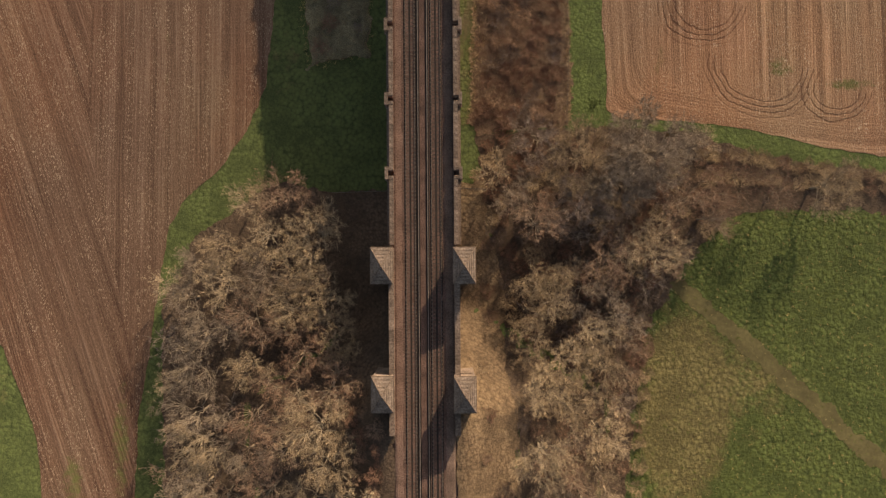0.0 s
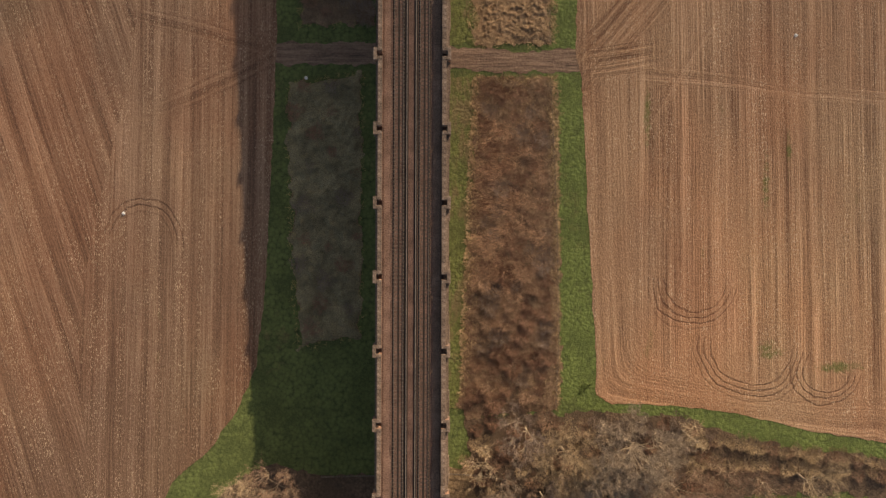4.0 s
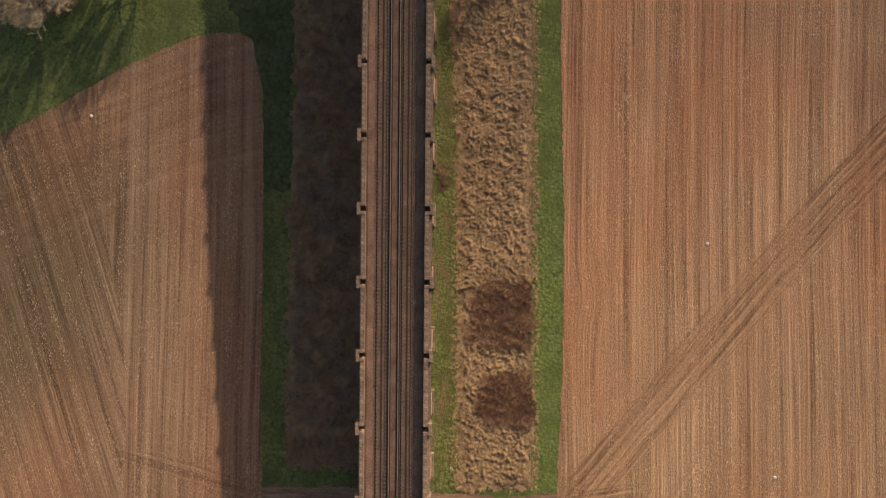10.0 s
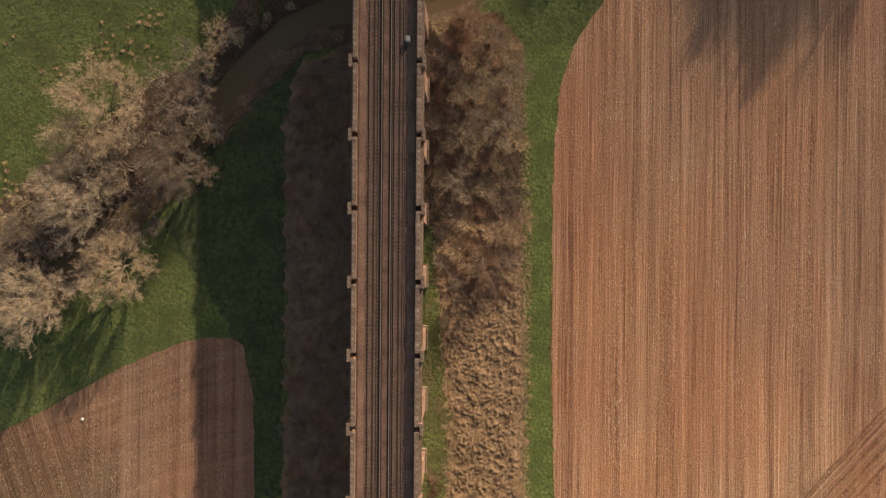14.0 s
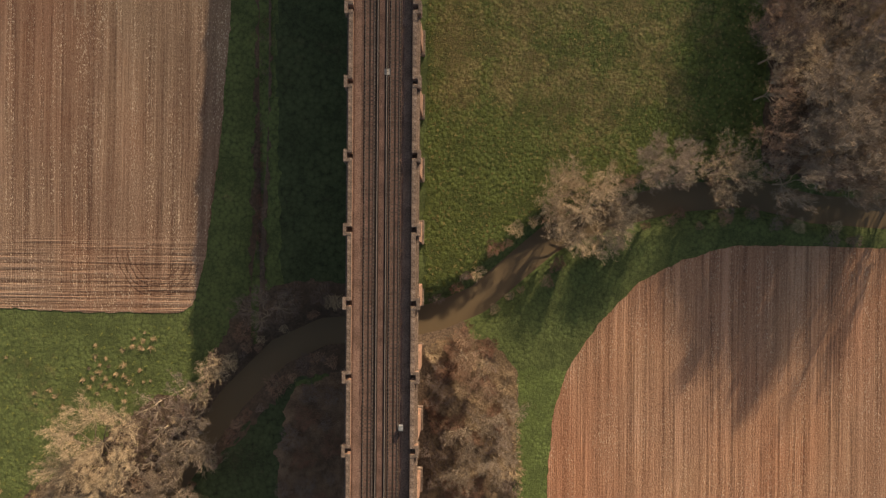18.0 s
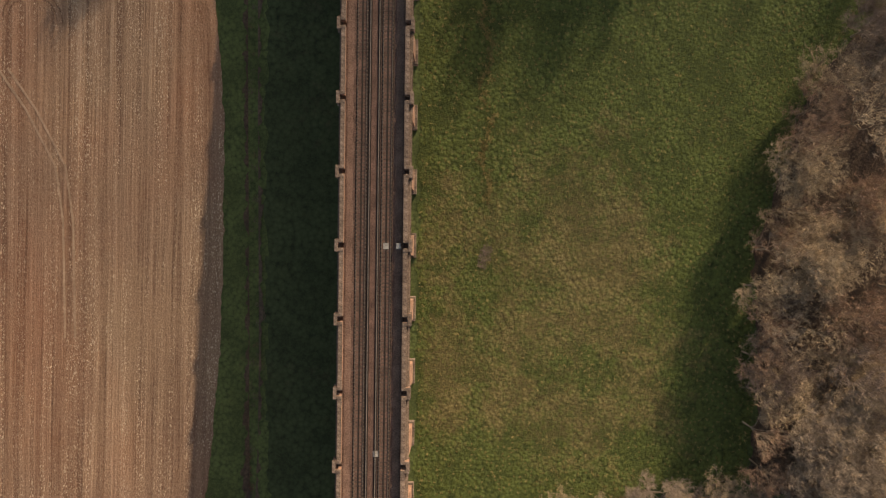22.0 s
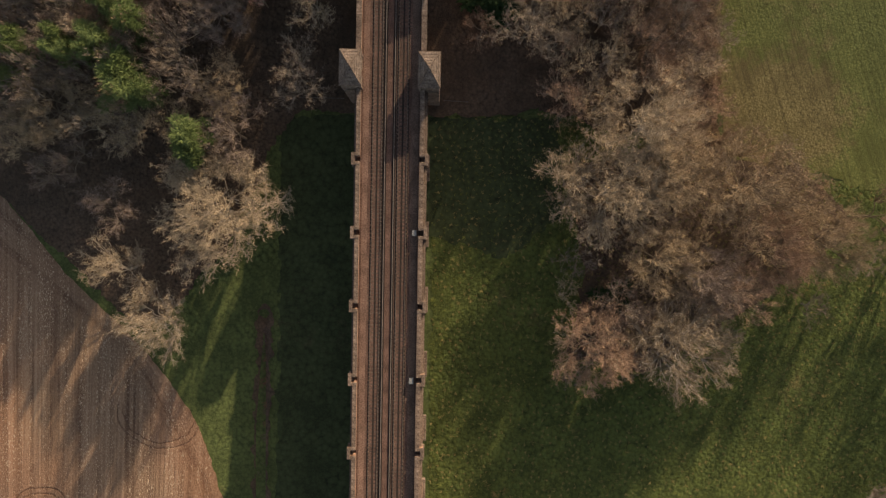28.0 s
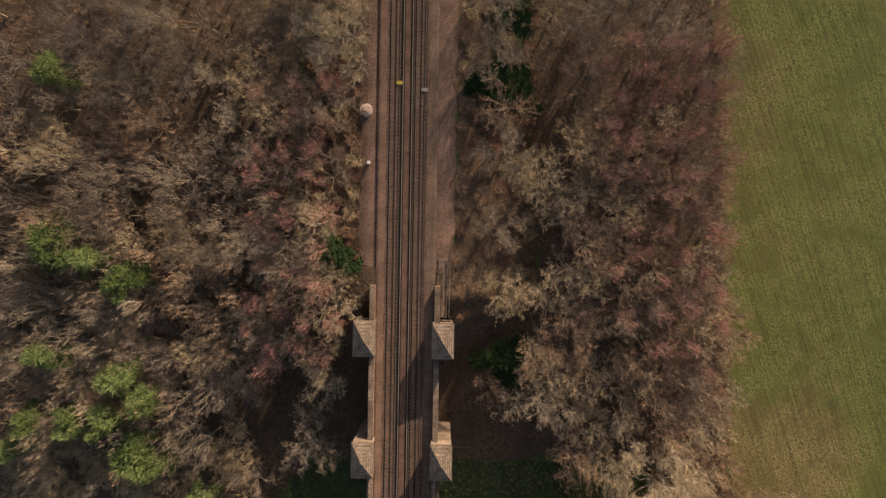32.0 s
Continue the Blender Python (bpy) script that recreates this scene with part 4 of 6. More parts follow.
for side in (-1, 1):
    parapet = thing("parapet", "weathered stone-capped parapet with a refuge over every pier", "parapet", "viaduct parapets")
    for k, y0 in enumerate(PIER_Y[:-1]):
        a, b_ = y0 + NOTCH, y0 + 12.11 - NOTCH
        base = (side * 5.52, a if side > 0 else b_, 0)
        rot = 0 if side > 0 else math.pi
        w = part("parapet_wall", wall_me, parapet, "", base)
        c = part("cornice", cornice_me, parapet, "", base)
        w.rotation_euler.z = c.rotation_euler.z = rot
        for j in range(6):
            o = part("coping_stone", stone_mes[rnd.randrange(3)], parapet, "", (side * 5.52, a + j * span / 6 if side > 0 else b_ - j * span / 6, rnd.uniform(-0.01, 0.015)))
            o.rotation_euler.z = rot + rnd.uniform(-0.004, 0.004)
    for y in PIER_Y[1:-1]:
        o = part("refuge", refuge_wall, parapet, "stone refuge stepped out over a pier", (side * 5.52, y, 0))
        o.rotation_euler.z = 0 if side > 0 else math.pi
        part("refuge_coping", refuge_cope, o)
        for s_ in (-1, 1):
            part("refuge_cheek", cheek_cope, o, "", (0, s_ * (NOTCH + 0.31), 0))
        part("corbel", corbel_me, o)

# ---- pavilions ----
def pavilion():
    """A small Italianate stone pavilion with a stepped hipped roof, door openings on its long sides, on a tall base."""
    p = thing("pavilion", "small square stone pavilion with a stepped pyramid roof on the viaduct", "pavilion", "four pavilions at each end")
    w, l, h = 1.52, 2.64, 3.35
    for sx in (-1, 1):          # long walls with a doorway each
        x0, x1 = sorted((sx * w, sx * (w - 0.35)))
        for y0, y1, z0 in ((-l, -0.62, -0.75), (0.62, l, -0.75), (-0.62, 0.62, 2.35)):
            part("wall" if z0 < 0 else "lintel", Shape().box(x0, x1, y0, y1, z0, h).mesh("wall", M_STONE), p)
    for sy in (-1, 1):
        y0, y1 = sorted((sy * l, sy * (l - 0.35)))
        part("wall", Shape().box(-w + 0.35, w - 0.35, y0, y1, -0.75, h).mesh("wall", M_STONE), p)
    part("base", Shape().box(-w - 0.1, w + 0.1, -l - 0.1, l + 0.1, -24, -0.76).mesh("base", M_STONE), p, "tall stone base")
    part("floor_slab", Shape().box(-w + 0.36, w - 0.36, -l + 0.36, l - 0.36, -0.75, -0.3).mesh("floor_slab", M_STONE), p)
    for k, (ax, ay) in enumerate(((-w, -l), (w, -l), (w, l), (-w, l))):
        part("pilaster", Shape().box(ax - 0.14, ax + 0.14, ay - 0.14, ay + 0.14, -0.5, h - 0.02).mesh("pilaster", M_STONE), p)
    part("frieze", bevelled(Shape().box(-w - 0.12, w + 0.12, -l - 0.12, l + 0.12, h, h + 0.3).mesh("frieze", M_STONE), 0.03), p)
    part("roof_cornice", bevelled(Shape().box(-1.84, 1.84, -2.96, 2.96, h + 0.3, h + 0.58).mesh("roof_cornice", M_STONE), 0.05), p, "projecting stone eaves")
    n, rise = 5, 1.7
    for k in range(n):
        f0, f1 = 1 - k / n, 1 - (k + 0.62) / n
        x0, y0, x1, y1 = 1.72 * f0, 2.82 * f0, 1.72 * f1, 2.82 * f1
        z0 = h + 0.56 + rise * k / n
        c = Shape().box(-x0, x0, -y0, y0, z0, z0 + 0.13).box(-x0, x0, -y0, y0, z0 + 0.13, z0 + rise / n, x0 - x1, y0 - y1)
        part("roof_course", c.mesh("roof_course", M_STONE_ROOF), p)
    for sx in (-1, 1):
        for sy in (-1, 1):
            part("hip_ridge", Shape().tube((sx * 1.72, sy * 2.82, h + 0.62), (sx * 0.1, sy * 0.16, h + 0.62 + rise), 0.10, 0.08, 5).mesh("hip_ridge", M_STONE), p, "pale stone hip ridge")
    part("finial", bevelled(Shape().box(-0.16, 0.16, -0.22, 0.22, h + 0.58 + rise, h + 0.9 + rise, 0.06, 0.08).mesh("finial", M_STONE), 0.03), p)
    return p


first = pavilion()
first.location = (-6.7, -2.35, 0)
for x, y in ((6.45, -2.4), (-6.7, -22.8), (6.45, -22.9), (-6.36, 450.8), (6.34, 450.6), (-6.36, 470.5), (6.34, 470.3)):
    copy_thing(first, pose(x, y, 0))

# solid abutments between the pavilions, and their parapets
for y0, y1 in ((-30.0, 12.6 - 12.11 + 0.0), (12.6 + 12.11 * BAYS + 0.01, 479.0)):
    ab = thing("abutment", "solid brick abutment between two pairs of pavilions", "abutment", kind="structure")
    part("abutment_wall", Shape().box(-5.5, 5.5, y0, y1, -26, -0.76).mesh("abutment_wall", M_BRICK), ab)
    for side in (-1, 1):
        part("parapet_wall", Shape().box(side * 5.35 - 0.40, side * 5.35 + 0.40, y0, y1, -0.75, 1.08).mesh("parapet_wall", M_BRICK), ab)
        n = int((y1 - y0) / 1.9)
        for k in range(n):
            a, b_ = y0 + (y1 - y0) * k / n + 0.012, y0 + (y1 - y0) * (k + 1) / n - 0.012
            part("coping_stone", bevelled(Shape().box(side * 5.35 - 0.46, side * 5.35 + 0.46, a, b_, 1.08, 1.27).mesh("coping_stone", M_STONE), 0.035), ab)

# ---- railway ----
Y0, Y1 = -110.0, 640.0
TRACKS = (-2.2, 2.0)


def strip(name, profile, material, y0=Y0, y1=Y1, step=1.5, rough=0.02):
    """A long bed with a cross profile of (x, z), slightly uneven."""
    ys = np.arange(y0, y1 + step, step)
    v, f = [], []
    r = np.random.RandomState(5)
    for j, y in enumerate(ys):
        for x, z in profile:
            v.append((x + r.uniform(-rough, rough) * 2, y, z + r.uniform(-rough, rough)))
    n = len(profile)
    for j in range(len(ys) - 1):
        for k in range(n - 1):
            f.append((j * n + k, j * n + k + 1, (j + 1) * n + k + 1, (j + 1) * n + k))
    return mesh_of(name, v, f, material)


tagged(new("ballast_bed", strip("ballast_bed", [(-5.2, -0.78), (-4.5, -0.42), (-3.9, -0.26), (-3.5, -0.172), (-0.1, -0.185), (3.3, -0.172), (3.8, -0.26), (4.4, -0.42), (5.2, -0.78)], M_BALLAST_TRACK)), "dark brown ballast bed of a two-track railway", "ballast", kind="structure")
tagged(new("cess_west", strip("cess_west", [(-4.94, -0.34), (-4.6, -0.20), (-3.9, -0.19), (-3.3, -0.19)], M_CESS, rough=0.015)), "reddish stone cess beside the tracks", "cess", kind="structure")
tagged(new("cess_east", strip("cess_east", [(3.2, -0.19), (3.7, -0.19), (4.6, -0.20), (4.94, -0.34)], M_BALLAST, rough=0.015)), "brown stone cess beside the tracks", "cess", kind="structure")

sleeper_me = bevelled(Shape().box(-1.25, 1.25, -0.125, 0.125, -0.35, -0.165).mesh("sleeper", M_SLEEPER), 0.02)
chair_me = Shape().box(-0.17, 0.17, -0.10, 0.10, -0.166, -0.12).mesh("rail_chair", M_CHAIR)


def far_pieces(name, me, xs, ys, parent):
    v = np.array([q.co for q in me.vertices])
    fs = [tuple(p.vertices) for p in me.polygons]
    allv, allf = [], []
    for y in ys:
        for x in xs:
            n = len(allv)
            allv += [(a + x, b_ + y, c) for a, b_, c in v]
            allf += [tuple(i + n for i in q) for q in fs]
    return part(name, mesh_of(name, allv, allf, me.materials[0]), parent, kind="stuff")


for cx, third in zip(TRACKS, (-0.90, 0.60)):
    track = thing("railway_track", "electrified railway track with worn rails and a conductor rail", "railway track", "two railway tracks", at=(0, 0, 0))
    for s_ in (-0.7525, 0.7525):
        rail = part("rail", Shape().box(cx + s_ - 0.07, cx + s_ + 0.07, Y0, Y1, -0.16, -0.145).box(cx + s_ - 0.012, cx + s_ + 0.012, Y0, Y1, -0.145, -0.03).mesh("rail", M_RAIL), track, "rusty steel rail")
        part("rail_head", Shape().box(cx + s_ - 0.036, cx + s_ + 0.036, Y0, Y1, -0.031, 0.0, 0.006).mesh("rail_head", M_RAILTOP), rail, "polished rail head")
    part("oil_strip", strip("oil_strip", [(cx - 0.15, -0.160), (cx, -0.150), (cx + 0.15, -0.160)], M_OIL_SHADE, rough=0.004), track, "dark oily ballast between the rails")
    # dark strips along each rail stand in for its shadow
    for s_ in (cx - 0.90, cx + 0.90, third - 0.17, third + 0.17):
        part("rail_gutter", strip("rail_gutter", [(s_ - 0.10, -0.158), (s_ + 0.10, -0.158)], M_OIL_SHADE, rough=0.003), track, "dark strip painting in the shadow beside a rail")
    cond = part("conductor_rail", Shape().box(third - 0.055, third + 0.055, Y0, Y1, -0.08, 0.08, 0.01).mesh("conductor_rail", M_CONDUCTOR), track, "dull conductor rail")
    ys = np.arange(Y0 + 0.3, Y1, 0.66)
    near = [y for y in ys if 200 < y < 398]
    for y in near:
        o = part("sleeper", sleeper_me, track, "", (cx, float(y), 0))
    far_pieces("sleepers", sleeper_me, (cx,), [y for y in ys if not 200 < y < 398], track)
    far_pieces("rail_chairs", chair_me, (cx - 0.7525, cx + 0.7525), ys, track)
    pots = Shape()
    for y in np.arange(Y0 + 1, Y1, 3.3):
        pots.tube((third, y, -0.22), (third, y, -0.06), 0.06, 0.05, 6)
    part("insulators", pots.mesh("insulators", M_WHITE), track, "small pale insulators", kind="stuff")


# ---- trees and scrub ----
def blade_fan(v, f, p, q, w):
    """One thin twig or blade: a slim triangle from p to q."""
    d = (q[0] - p[0], q[1] - p[1], q[2] - p[2])
    l = math.hypot(d[0], d[1]) + 1e-6
    ux, uy = -d[1] / l * w, d[0] / l * w
    n = len(v)
    v += [(p[0] - ux, p[1] - uy, p[2]), (p[0] + ux, p[1] + uy, p[2]), tuple(q)]
    f.append((n, n + 1, n + 2))


def spike(v, f, p, q, w):
    """A thin three-sided branch."""
    d = (q - p).normalized()
    u = d.orthogonal().normalized() * w
    x = d.cross(u)
    n = len(v)
    v += [tuple(p + u), tuple(p - u * 0.5 + x * 0.87), tuple(p - u * 0.5 - x * 0.87), tuple(q)]
    f += [(n, n + 1, n + 3), (n + 1, n + 2, n + 3), (n + 2, n, n + 3)]


def bare_tree(seed, R, H, lobes=7, branches=9, subs=4, twigs=10, twig_w=0.019, flat=0.40):
    """Meshes of a leafless tree: a crooked trunk with limbs, lobes of forking branches, and short fine twigs on every fork."""
    r = random.Random(seed)
    wood, cv, cf = Shape(), [], []
    lean = Vector((r.uniform(-0.06, 0.06) * R, r.uniform(-0.06, 0.06) * R, 0))
    fork = lean + Vector((0, 0, H * r.uniform(0.20, 0.30)))
    wood.tube((0, 0, -0.6), fork, 0.035 * R + 0.06, 0.026 * R + 0.03, 7)
    spots = []
    for k in range(lobes):
        best = None
        for _ in range(14):
            rr, az = (0.0, 0.0) if k == 0 else (math.sqrt(r.uniform(0.03, 0.52)), r.uniform(0, 6.283))
            c = (math.cos(az) * rr + (r.uniform(-0.12, 0.12) if k == 0 else 0), math.sin(az) * rr + (r.uniform(-0.12, 0.12) if k == 0 else 0), rr)
            gap = min([math.hypot(c[0] - q[0], c[1] - q[1]) for q in spots], default=9.0)
            if best is None or gap > best[0]:
                best = (gap, c)
        spots.append(best[1])
    size = 1.15 / math.sqrt(lobes)
    for cx, cy, rr in spots:
        rp = R * size * r.uniform(0.80, 1.25)
        c = lean + Vector((cx * R, cy * R, H * (0.76 - flat * rr * rr) * r.uniform(0.90, 1.08)))
        base = fork.lerp(c, 0.74) - Vector((0, 0, rp * 0.5))
        p, rad = fork, 0.010 * R + 0.04
        for j in range(1, 4):       # a crooked limb
            q = fork.lerp(base, j / 3) + Vector((r.uniform(-0.08, 0.08) * R, r.uniform(-0.08, 0.08) * R, H * 0.05 * math.sin(j * 1.05)))
            q = base if j == 3 else q
            wood.tube(p, q, rad, rad * 0.78, 5)
            p, rad = q, rad * 0.78
        side = Vector((cx, cy, 0)) * 0.3
        for j in range(branches):
            ca = r.uniform(0.05, 1.0)
            a = 2.39996 * j + r.uniform(-0.4, 0.4)
            sa = math.sqrt(1 - ca * ca)
            out = Vector((sa * math.cos(a), sa * math.sin(a), ca * 0.85)) + side
            tip = c + out * rp * r.uniform(0.62, 0.95)
            knee = base.lerp(tip, 0.5) + Vector((r.gauss(0, 0.13) * rp, r.gauss(0, 0.13) * rp, 0.12 * rp))
            thick = 0.035 + 0.0035 * R
            wood.tube(base, knee, thick, thick * 0.75, 3)
            spike(wood.v, wood.f, knee, tip, thick * 0.8)
            d = (tip - knee).normalized()
            for k in range(subs):
                p0 = base.lerp(knee, r.uniform(0.5, 1.0)) if k == 0 else knee.lerp(tip, r.uniform(0.1, 1.0))
                d1 = (d * 0.7 + Vector((r.gauss(0, 0.65), r.gauss(0, 0.65), r.gauss(0.25, 0.35)))).normalized()
                reach = rp * r.uniform(0.28, 0.55)
                mid = p0 + d1 * reach * 0.5
                d2 = (d1 + Vector((r.gauss(0, 0.45), r.gauss(0, 0.45), r.gauss(0.2, 0.3)))).normalized()
                end = mid + d2 * reach * 0.5
                blade_fan(wood.v, wood.f, p0, mid + (mid - p0) * 0.3, thick * 0.42)
                blade_fan(wood.v, wood.f, mid, end, thick * 0.3)
                for _ in range(twigs):
                    s = r.uniform(0.05, 1.1)
                    p2 = (p0.lerp(mid, s * 2) if s < 0.5 else mid.lerp(end, s * 2 - 1)) + Vector((r.gauss(0, 0.05), r.gauss(0, 0.05), r.gauss(0, 0.05))) * rp
                    d3 = (d2 * 0.6 + Vector((r.gauss(0, 0.6), r.gauss(0, 0.6), r.gauss(0.2, 0.4)))).normalized()
                    blade_fan(cv, cf, p2, p2 + d3 * r.uniform(0.3, 0.85), twig_w * r.uniform(0.8, 1.3))
    return wood, cv, cf


def tree_thing(label, seed, R, H, trunk_mat, twig_mat, group, **kw):
    wood, cv, cf = bare_tree(seed, R, H, **kw)
    t = thing("tree", label, "tree", group)
    part("trunk", wood.mesh("trunk", trunk_mat), t)
    part("crown", mesh_of("crown", cv, cf, twig_mat), t)
    t.location = (0, -900, height(0, -900))
    return t


def bush_thing(label, seed, R, H, mat, group, n=420, w=0.03):
    r = random.Random(seed)
    stem = Shape()
    cv, cf = [], []
    for k in range(9):
        az, e = r.uniform(0, 6.28), r.uniform(0.5, 1.3)
        d = Vector((math.cos(az) * math.cos(e), math.sin(az) * math.cos(e), math.sin(e)))
        p = Vector((r.uniform(-0.3, 0.3) * R, r.uniform(-0.3, 0.3) * R, -0.2))
        stem.tube(p, p + d * H * 0.8, 0.035, 0.012, 4)
    for k in range(n):
        az, rr = r.uniform(0, 6.28), math.sqrt(r.random())
        wob = 1 + 0.25 * math.sin(az * 3 + seed) + 0.15 * math.sin(az * 7)
        p = Vector((math.cos(az) * rr * R * wob * 0.8, math.sin(az) * rr * R * wob * 0.8, H * (1 - 0.75 * rr * rr) * r.uniform(0.25, 0.85)))
        d = Vector((math.cos(az) * rr + r.gauss(0, 0.35), math.sin(az) * rr + r.gauss(0, 0.35), r.uniform(0.1, 1.0))).normalized()
        blade_fan(cv, cf, p, p + d * R * r.uniform(0.2, 0.45), w)
    b_ = thing("bush", label, "bush", group)
    part("stem", stem.mesh("stem", M_TRUNK), b_)
    part("crown", mesh_of("crown", cv, cf, mat), b_)
    b_.location = (0, -900, height(0, -900))
    return b_


def evergreen_thing(label, seed, R, H, mat, group, n=1500):
    r = random.Random(seed)
    wood, cv, cf = Shape(), [], []
    wood.tube((0, 0, -0.5), (0, 0, H * 0.8), 0.16, 0.05, 6)
    clumps = []
    for k in range(26):
        az, rr = r.uniform(0, 6.28), math.sqrt(r.random())
        lob = 1 + 0.3 * math.sin(az * 3 + seed)
        clumps.append(Vector((math.cos(az) * rr * R * lob, math.sin(az) * rr * R * lob, H * (1 - 0.5 * rr * rr) * r.uniform(0.7, 1.0))))
    for k in range(n):
        c = clumps[r.randrange(26)]
        p = c + Vector((r.gauss(0, 0.13), r.gauss(0, 0.13), r.gauss(0, 0.10))) * R
        d = Vector((r.gauss(0, 1), r.gauss(0, 1), r.gauss(0, 0.5))).normalized()
        blade_fan(cv, cf, p, p + (d + (p - c).normalized() * 0.8) * r.uniform(0.2, 0.5), 0.20 if n < 2000 else 0.075)
    t = thing("evergreen_tree", label, "tree", group)
    part("trunk", wood.mesh("trunk", M_TRUNK), t)
    part("crown", mesh_of("crown", cv, cf, mat), t)
    t.location = (0, -900, height(0, -900))
    return t


KIND_LOOK = {
    "grey": ("bare grey-brown deciduous tree with a wide crown", M_TRUNK, M_TWIG_GREY),
    "tan": ("bare tan-twigged deciduous tree with a rounded crown", M_TRUNK, M_TWIG_TAN),
    "red": ("bare tree with fine reddish-brown twigs", M_TRUNK, M_TWIG_RED),
    "pale": ("bare spreading tree with pale sunlit limbs", M_TRUNK_PALE, M_TWIG_PALE),
    "dark": ("bare dark-twigged tree standing among others", M_TRUNK, M_TWIG_DARK),
    "pink": ("young bare tree with a fuzzy pinkish-red crown", M_TRUNK, M_TWIG_PINK),
}
TREE_KINDS, BIG_KINDS = {}, {}
for i, (kind, (label, trunk_mat, twig_mat)) in enumerate(KIND_LOOK.items()):
    TREE_KINDS[kind] = [tree_thing(label, 2 * i + s, 4.8, 10, trunk_mat, twig_mat, "bare trees", lobes=3 + s, branches=15, flat=0.36 + 0.06 * s) for s in (1, 2)]
    BIG_KINDS[kind] = [tree_thing("large " + label, 40 + i, 9.0, 13, trunk_mat, twig_mat, "large bare trees", lobes=10, branches=17, subs=6, twigs=12, twig_w=0.026, flat=0.5)]
BUSH_KINDS = {
    "red": [bush_thing("leafless bush with reddish-brown twigs", s, 2, 2.4, M_TWIG_RED, "bushes") for s in (11, 12)],
    "tan": [bush_thing("leafless tan thorn bush", s, 2, 2.6, M_TWIG_TAN, "bushes") for s in (13, 14)],
    "dark": [bush_thing("dark leafless bramble bush", s, 2, 2.0, M_TWIG_DARK, "bushes") for s in (15, 16)],
    "bramble": [bush_thing("tangled brown bramble thicket", s, 2, 1.6, M_BRAMBLE, "bushes", 650, 0.027) for s in (17, 18)],
}
GREEN_KINDS = {
    "green": [evergreen_thing("bright evergreen conifer among bare trees", s, 2.4, 9, M_IVY, "evergreen trees", 3600) for s in (19, 20)],
    "holly": [evergreen_thing("dark ivy-clad evergreen bush", s, 2.6, 6, M_HOLLY, "evergreen trees") for s in (21, 22)],
}
DEEP_KINDS = {}
for i, (kind, (label, trunk_mat, twig_mat)) in enumerate(KIND_LOOK.items()):
    DEEP_KINDS[kind] = [tree_thing(label, 60 + i, 4.8, 10, trunk_mat, twig_mat, "bare trees", lobes=4, branches=9, subs=3, twigs=7, twig_w=0.034)]
used = set()
place_rnd = random.Random(77)


def place(kinds, kind, x, y, R, ref, tall=1.0, z=None):
    """Sets one plant of a kind at x, y with crown radius R."""
    proto = kinds[kind][place_rnd.randrange(len(kinds[kind]))]
    k = R / ref
    m = Matrix.Translation((x, y, height(x, y) if z is None else z)) @ Matrix.Rotation(place_rnd.uniform(0, 6.28), 4, "Z") @ Matrix.Diagonal((k, k, tall, 1))
    if proto.name not in used:
        used.add(proto.name)
        proto.matrix_basis = m
        return proto
    ob = copy_thing(proto, Matrix.Identity(4))
    ob.matrix_basis = m
    return ob


def tree(kind, x, y, R, H=None):
    H = H if H else min(17.0, 5.5 + 0.95 * R + 2.6 * (1 - min(1.0, max(0.0, min(y - 100, 300 - y) / 25))))
    if R > 6.6:
        return place(BIG_KINDS, kind, x, y, R, 9.0, H / 13.0)
    return place(TREE_KINDS, kind, x, y, R, 4.8, H / 10.0)


def bush(kind, x, y, R, tall=1.0):
    return place(BUSH_KINDS, kind, x, y, R, 2.0, tall * R / 2.0)


def joined(name, kinds, picks, label, category):
    """Many plants in one mesh, for hedges and the depth of a wood: picks of (kind, x, y, R, height factor)."""
    groups = {}
    r = random.Random(len(picks))
    for kind, x, y, k, tall in picks:
        proto = kinds[kind][r.randrange(len(kinds[kind]))]
        a, z = r.uniform(0, 6.28), height(x, y)
        for ch in proto.children:
            co = np.empty(len(ch.data.vertices) * 3)
            ch.data.vertices.foreach_get("co", co)
            co = co.reshape(-1, 3)
            c, s = math.cos(a) * k, math.sin(a) * k
            co = np.stack([co[:, 0] * c - co[:, 1] * s + x, co[:, 0] * s + co[:, 1] * c + y, co[:, 2] * tall + z], 1)
            groups.setdefault(ch.data.materials[0].name, []).append((co, [tuple(p.vertices) for p in ch.data.polygons]))
    me = bpy.data.meshes.new(name)
    vs, fs, mi, n = [], [], [], 0
    for i, (mat_name, parts_) in enumerate(sorted(groups.items())):
        me.materials.append(bpy.data.materials[mat_name])
        for co, f in parts_:
            vs.append(co)
            fs += [tuple(j + n for j in q) for q in f]
            mi += [i] * len(f)
            n += len(co)
    me.from_pydata(np.concatenate(vs).tolist(), [], fs)
    me.polygons.foreach_set("material_index", mi)
    return tagged(new(name, me), label, category, kind="stuff")


def hedge(name, picks, label):
    return joined(name, BUSH_KINDS, [(k, x, y, R / 2.0, t * R / 2.0) for k, x, y, R, t in picks], label, "hedge")


